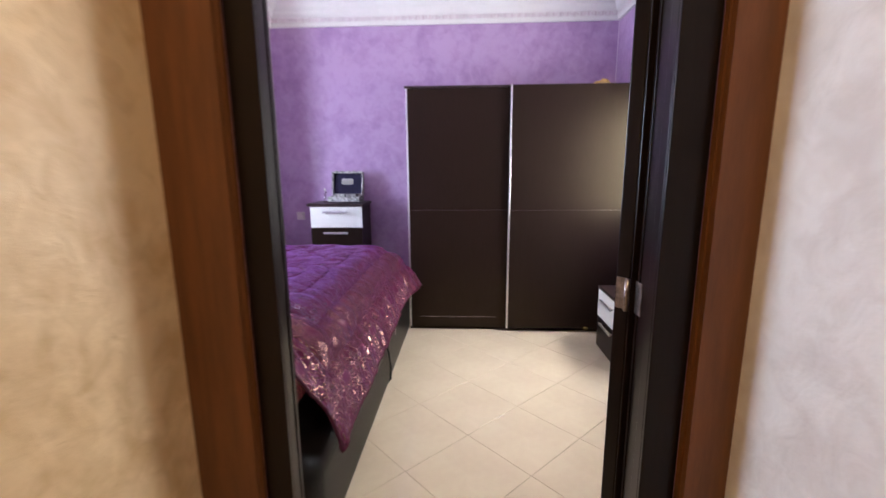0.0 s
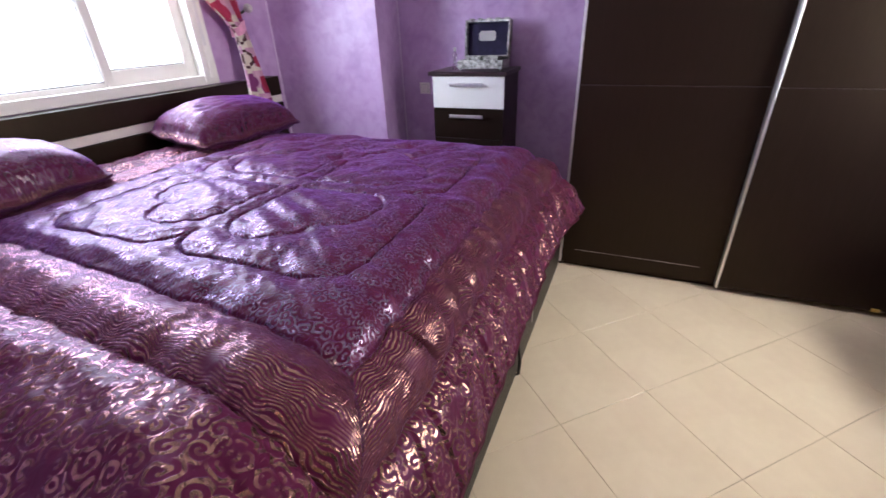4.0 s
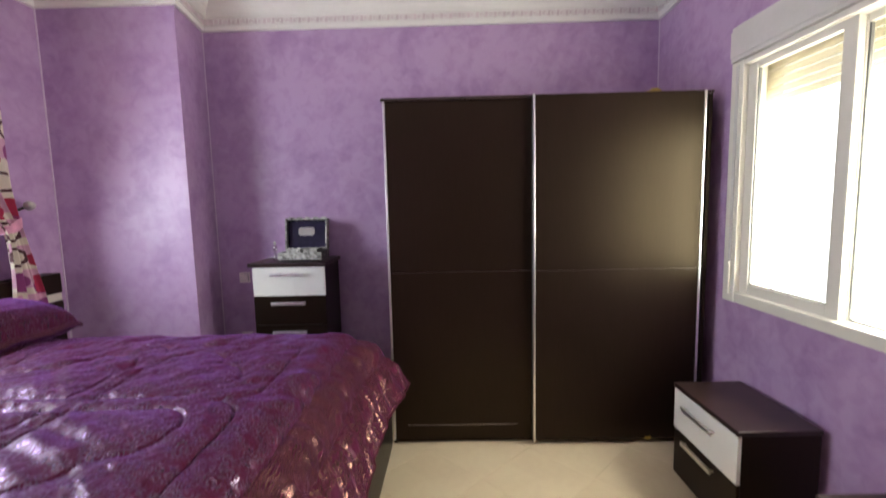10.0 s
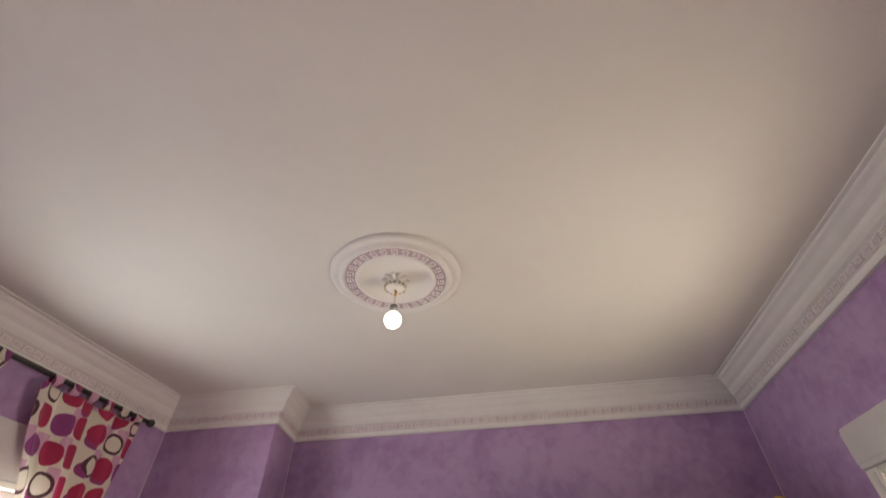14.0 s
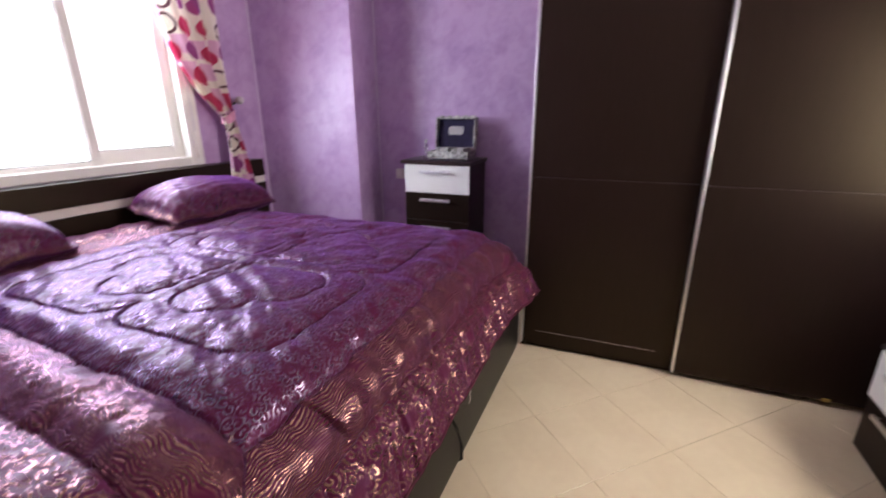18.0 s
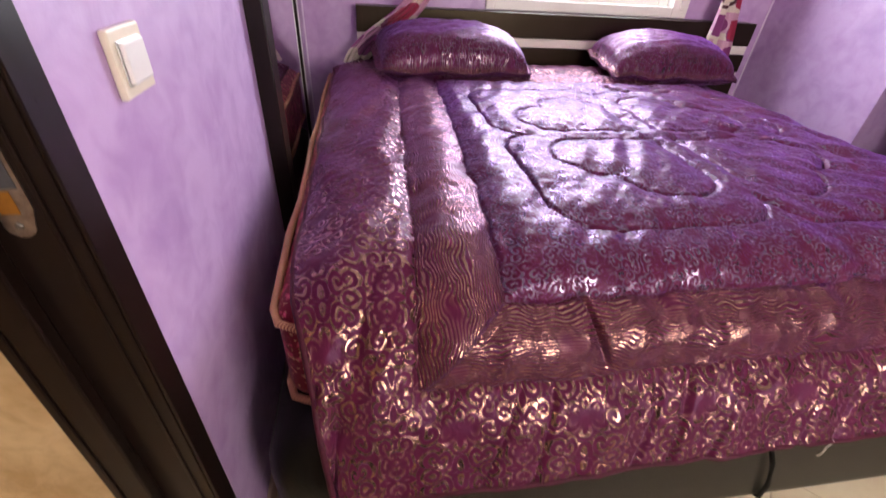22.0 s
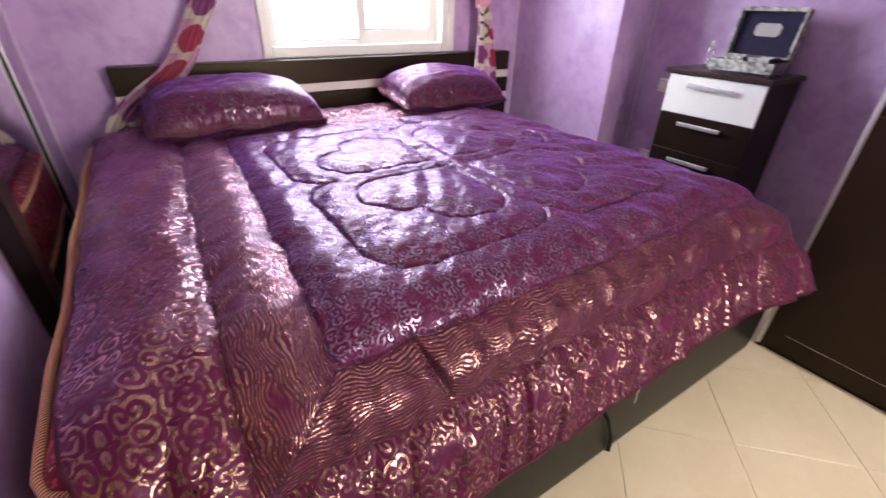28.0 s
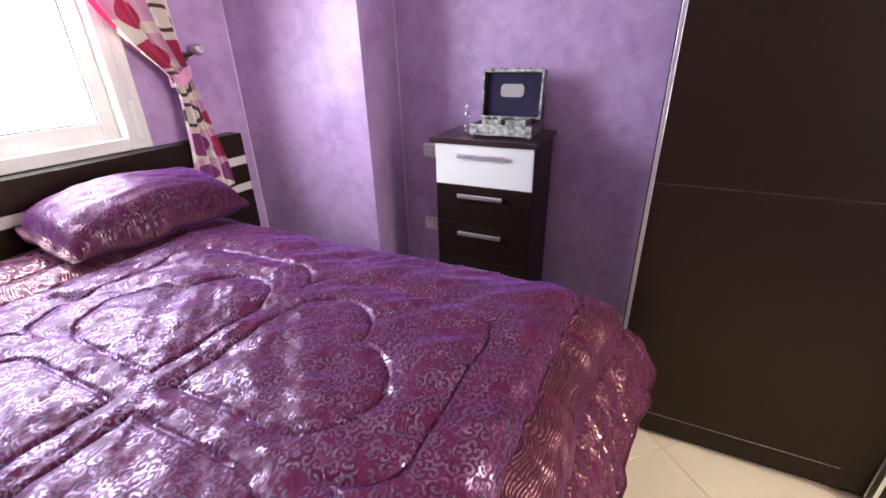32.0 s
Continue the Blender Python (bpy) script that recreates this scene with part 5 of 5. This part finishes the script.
def curtain(name, keys, width, folds, seed, label):
    """keys: rows of (z, y_low, y_high, depth of the folds, x)."""
    n, m = 120, 90
    zs = np.array([k[0] for k in keys])[::-1]
    tab = [np.array([k[i] for k in keys])[::-1] for i in (1, 2, 3, 4)]
    z = np.linspace(keys[0][0], keys[-1][0], n)
    ylo, yhi, dep, xc = (np.interp(z, zs, q) for q in tab)
    ker = np.ones(9) / 9
    ylo, yhi, dep, xc = (np.convolve(np.pad(q, 4, mode="edge"), ker, "valid") for q in (ylo, yhi, dep, xc))
    s = np.linspace(0, 1, m)
    ph = 2 * math.pi * folds * (s + 0.03 * np.sin(7 * s + seed))
    Y = ylo[:, None] + (yhi - ylo)[:, None] * (s + 0.012 * np.sin(2 * ph))[None, :]
    X = xc[:, None] + dep[:, None] * (np.sin(ph)[None, :] + 0.35 * np.sin(2.3 * ph + 4 * z[:, None]))
    Pz = z[:, None] + np.zeros((1, m))
    drop_ = np.r_[0, np.cumsum(np.abs(np.diff(z)))][:, None] + np.zeros((1, m))
    U = (s - 0.5)[None, :] * np.maximum(yhi - ylo, 0.10)[:, None] * 1.2 + width
    return cloth_object(name, np.stack([X, Y, Pz], -1), U, drop_, None, None, "curtain", label, "curtain", "window curtains", thick=0.0)


cr = curtain("curtain", [(2.640, 2.87, 3.615, 0.022, -2.300), (2.40, 2.94, 3.61, 0.022, -2.300), (2.2, 3.04, 3.60, 0.022, -2.305), (1.75, 3.19, 3.595, 0.022, -2.31), (1.58, 3.29, 3.60, 0.024, -2.312), (1.48, 3.38, 3.605, 0.024, -2.315), (1.40, 3.49, 3.61, 0.018, -2.315), (1.33, 3.51, 3.61, 0.018, -2.30), (1.1, 3.49, 3.645, 0.02, -2.28), (0.95, 3.47, 3.68, 0.02, -2.27), (0.78, 3.45, 3.69, 0.02, -2.265)], 1.05, 3.6, 1, "dotted curtain in crimson, purple and cream, tied back")
cl = curtain("curtain", [(2.640, 1.50, 2.70, 0.022, -2.300), (2.2, 1.56, 2.32, 0.022, -2.305), (1.75, 1.70, 2.10, 0.022, -2.31), (1.47, 1.86, 2.02, 0.020, -2.30), (1.34, 1.83, 1.955, 0.018, -2.285), (1.20, 1.745, 1.85, 0.018, -2.275), (1.08, 1.67, 1.80, 0.018, -2.265), (0.99, 1.53, 1.70, 0.02, -2.26), (0.90, 1.41, 1.56, 0.02, -2.255), (0.80, 1.34, 1.46, 0.02, -2.25)], 1.15, 4.4, 5, "dotted curtain in crimson, purple and cream, pulled aside")


def tabs(y0, y1, count, seed):
    rng = random.Random(seed)
    for i in range(count):
        y = y0 + (y1 - y0) * (i + 0.3) / count
        w = 0.055
        pts = [(-2.300, 2.635), (-2.316, 2.66), (-2.313, 2.69), (-2.296, 2.702), (-2.278, 2.69), (-2.277, 2.66), (-2.292, 2.635)]
        a = np.array([[(x, y, z), (x, y + w, z)] for x, z in pts])
        vv = np.linspace(0, 0.15, len(pts))[:, None] * np.ones((1, 2)) + rng.uniform(0, 3)
        uu = np.array([[0, w]] * len(pts)) + rng.uniform(0, 3)
        cloth_object("curtain_tab", a, uu, vv, None, None, "curtain", "dotted cloth tab looped over the rod", "curtain tab", "curtain tabs", thick=0.003)


tabs(2.88, 3.62, 6, 3)
tabs(1.52, 2.70, 9, 8)
for ob, y, z in ((cr, 3.555, 1.375), (cl, 1.93, 1.47)):
    bm = bmesh.new()
    ring = [(-2.308 + 0.036 * math.cos(t), y + 0.058 * math.sin(t)) for t in (2 * math.pi * i / 24 for i in range(24))]
    rows_ = [[bm.verts.new((x, yy, z + dz + 0.45 * (yy - y) + 0.006 * math.sin(60 * yy + 40 * dz))) for x, yy in ring] for dz in (0.028, 0.014, 0.0, -0.014, -0.028)]
    for p, q in zip(rows_, rows_[1:]):
        for i in range(24):
            bm.faces.new((p[i], p[(i + 1) % 24], q[(i + 1) % 24], q[i]))
    M.setdefault("tie", mat("pink_tieback_cloth", (0.66, 0.30, 0.42), 0.75, var=0.2, scale=18, bump=0.3, bump_scale=60))
    solo("curtain_tieback", bm, "tie", "pink cloth tieback round the gathered curtain", "tieback", "curtain tiebacks", smooth=True)
for y in (3.685, 1.82):
    hb = thing("curtain_holdback", (HEAD_X, y, 1.487), "ornate metal curtain holdback with a round knob on the wall", "holdback", "curtain holdbacks")
    part("stem", tube(bmesh.new(), [(HEAD_X + 0.001, y - 0.03, 1.46), (-2.36, y - 0.02, 1.467), (-2.33, y, 1.487)], 0.008, 10), "rod", hb, smooth=True)
    part("rosette", tube(bmesh.new(), [(HEAD_X + 0.001, y - 0.03, 1.46), (HEAD_X + 0.010, y - 0.03, 1.46)], 0.022, 18), "rod", hb)
    knob = part("knob", ball(bmesh.new(), (-2.318, y, 1.49), 0.028), "chrome", hb, smooth=True)
    for i in range(7):
        a = 2 * math.pi * i / 6
        off = (0.0, 0.0) if i == 6 else (0.014 * math.cos(a), 0.014 * math.sin(a))
        part("petal", ball(bmesh.new(), (-2.318 + math.sqrt(0.028**2 - off[0] ** 2 - off[1] ** 2), y + off[0], 1.49 + off[1]), 0.0045, u=10, v=6), "plastic_white", knob, smooth=True)

# ---- roller shutter partly lowered outside the side window ----
shutter = thing("roller_shutter", (RIGHT_X + 0.15, 2.9, 1.8), "cream roller shutter slats lowered a little outside the window", "roller shutter")
M["slat"] = mat("cream_shutter_slat", (0.74, 0.68, 0.52), 0.5, var=0.05, scale=6)
for i in range(9):
    z = 2.29 - i * 0.042
    part("slat", boxed(RIGHT_X + 0.135, RIGHT_X + 0.148, WR[0] + 0.035, WR[1] - 0.035, z - 0.039, z, 0.005), "slat", shutter)

# ---- skirting ----
def skirting(x0, x1, y0, y1):
    return boxed(x0, x1, y0, y1, 0.002, 0.075, 0.003)


for i, q in enumerate(((RIGHT_X - 0.010, RIGHT_X, DOOR_Y, BACK_Y), (COL_B, RIGHT_X - 0.011, BACK_Y - 0.010, BACK_Y), (HEAD_X, DOOR0 - 0.010, DOOR_Y, DOOR_Y + 0.010), (DOOR1 + 0.012, RIGHT_X - 0.011, DOOR_Y, DOOR_Y + 0.010), (HEAD_X, COL_X, COL_Y - 0.010, COL_Y), (HALL_L, HALL_L + 0.010, HALL_END, HALL_Y - 0.021), (HALL_R - 0.010, HALL_R, HALL_END, HALL_Y - 0.021))):
    structure("baseboard", skirting(*q), "baseboard", "cream tile skirting along the wall", "baseboard")

# ---- cornice key band ----
key_root = bpy.data.objects["cornice"]
bm = bmesh.new()


def key_run(bm, x, y, dxn, dyn, nxn, nyn, length):
    count = int(length / 0.062)
    for i in range(count):
        c = (i + 0.5) * length / count
        ox, oy = x + dxn * c, y + dyn * c
        for a0, a1, z0, z1 in ((-0.026, 0.016, -0.016, -0.012), (-0.026, -0.021, -0.012, 0.012), (-0.021, 0.018, 0.009, 0.013), (0.013, 0.018, -0.005, 0.009), (-0.008, 0.013, -0.005, -0.001)):
            p = [ox + dxn * a0, oy + dyn * a0]
            q = [ox + dxn * a1 + nxn * 0.004, oy + dyn * a1 + nyn * 0.004]
            box(bm, min(p[0], q[0]), max(p[0], q[0]), min(p[1], q[1]), max(p[1], q[1]), 2.770 + z0, 2.770 + z1)


D = 0.036
runs = ((RIGHT_X - D, DOOR_Y + D, 0, 1, -1, 0, BACK_Y - DOOR_Y - 2 * D), (COL_X + D, BACK_Y - D, 1, 0, 0, -1, RIGHT_X - COL_X - 2 * D), (HEAD_X + D, COL_Y - D, 1, 0, 0, -1, COL_X - HEAD_X), (HEAD_X + D, DOOR_Y + D, 0, 1, 1, 0, COL_Y - DOOR_Y - 2 * D))
verts_, faces_ = [], []
for r in runs:
    one = bmesh.new()
    key_run(one, *r)
    base_ = len(verts_)
    one.verts.index_update()
    verts_ += [tuple(v_.co) for v_ in one.verts]
    faces_ += [[base_ + v_.index for v_ in f_.verts] for f_ in one.faces]
    one.free()
bm.free()
me = bpy.data.meshes.new("key_fret")
me.from_pydata(verts_, [], faces_)
me.materials.append(M["plaster"])
kf = tagged(new("key_fret", me), kind="stuff")
kf.parent = key_root
part("key_band", sweep(bmesh.new(), ROOM, [(0.0352, 2.752), (0.0352, 2.788)]), "key", key_root, "dusty pink painted band")

# ---- floor: square tiles laid diagonally ----
_fl = boxed(HEAD_X - 0.1, RIGHT_X + 0.1, DOOR_Y - 0.17, BACK_Y + 0.1, -0.12, -0.004)
box(_fl, HALL_L - 0.1, HALL_R + 0.1, HALL_END, DOOR_Y - 0.17, -0.12, -0.004)
floor = structure("floor", _fl, "grout", "glossy cream tiles laid diagonally", "floor")
TS, TO, TA = 0.4125, (0.593, 2.402), radians(44.2)
ux, uy = Vector((math.cos(TA), math.sin(TA))), Vector((-math.sin(TA), math.cos(TA)))


def clip(poly, x0, x1, y0, y1):
    for axis, lim, keep_less in ((0, x1, True), (0, x0, False), (1, y1, True), (1, y0, False)):
        out = []
        for i, p in enumerate(poly):
            q = poly[(i + 1) % len(poly)]
            pin = p[axis] <= lim if keep_less else p[axis] >= lim
            qin = q[axis] <= lim if keep_less else q[axis] >= lim
            if pin:
                out.append(p)
            if pin != qin:
                t = (lim - p[axis]) / (q[axis] - p[axis])
                out.append(tuple(p[k] + (q[k] - p[k]) * t for k in (0, 1)))
        poly = out
        if not poly:
            break
    return poly


def tile_mesh(poly, name):
    """A tile with a small chamfer, its top at z = 0."""
    n = len(poly)
    cx, cy = sum(p[0] for p in poly) / n, sum(p[1] for p in poly) / n
    shrink = lambda p, d: (p[0] + (cx - p[0]) * d / max(0.02, math.hypot(cx - p[0], cy - p[1])), p[1] + (cy - p[1]) * d / max(0.02, math.hypot(cx - p[0], cy - p[1])))
    ins = [shrink(p, 0.0012) for p in poly]
    vs = [(*p, -0.006) for p in poly] + [(*p, -0.0007) for p in poly] + [(*p, 0.0) for p in ins]
    fs = [[i, (i + 1) % n, n + (i + 1) % n, n + i] for i in range(n)] + [[n + i, n + (i + 1) % n, 2 * n + (i + 1) % n, 2 * n + i] for i in range(n)] + [list(range(2 * n, 3 * n))]
    me = bpy.data.meshes.new(name)
    me.from_pydata(vs, [], fs)
    me.materials.append(M["tile"])
    return me


half = TS / 2 - 0.0009
full = tile_mesh([tuple(ux * a * half + uy * b * half) for a, b in ((-1, -1), (1, -1), (1, 1), (-1, 1))], "tile")
zones = ((HEAD_X, RIGHT_X, DOOR_Y - 0.17, BACK_Y), (HALL_L, HALL_R, HALL_END, DOOR_Y - 0.17))
for i in range(-14, 15):
    for j in range(-14, 15):
        c = Vector(TO) + ux * (i + 0.5) * TS + uy * (j + 0.5) * TS
        poly = [tuple(c + ux * a * half + uy * b * half) for a, b in ((-1, -1), (1, -1), (1, 1), (-1, 1))]
        for k, zn in enumerate(zones):
            cut = clip(poly, *zn)
            if len(cut) < 3:
                continue
            whole = len(cut) == 4 and all(abs(p[0] - q[0]) + abs(p[1] - q[1]) < 1e-6 for p, q in zip(sorted(cut), sorted(poly)))
            if whole:
                t = new("tile", full)
                t.location = (c.x, c.y, 0)
            else:
                area = abs(sum(cut[q][0] * cut[(q + 1) % len(cut)][1] - cut[(q + 1) % len(cut)][0] * cut[q][1] for q in range(len(cut)))) / 2
                if area < 0.0008:
                    continue
                cc = (sum(p[0] for p in cut) / len(cut), sum(p[1] for p in cut) / len(cut))
                t = new("tile", tile_mesh([(p[0] - cc[0], p[1] - cc[1]) for p in cut], "tile"))
                t.location = (cc[0], cc[1], 0)
            t.parent = floor

# ---- outside ----
tagged(new("backdrop", finish(boxed(HEAD_X - 2.6, HEAD_X - 2.5, -2.0, 8.0, -3, 8), "backdrop", "skyglow")), "white hazy daylight outside the head window", "backdrop", kind="structure")
tagged(new("backdrop", finish(boxed(RIGHT_X + 2.5, RIGHT_X + 2.6, -2.0, 8.0, -3, 8), "backdrop", "skyglow")), "white hazy daylight outside the side window", "backdrop", kind="structure")
tagged(new("ground", finish(boxed(-400, 400, -400, 400, -9.2, -9.0), "ground", "outside")), "pale sunlit ground far below", "ground", kind="structure")
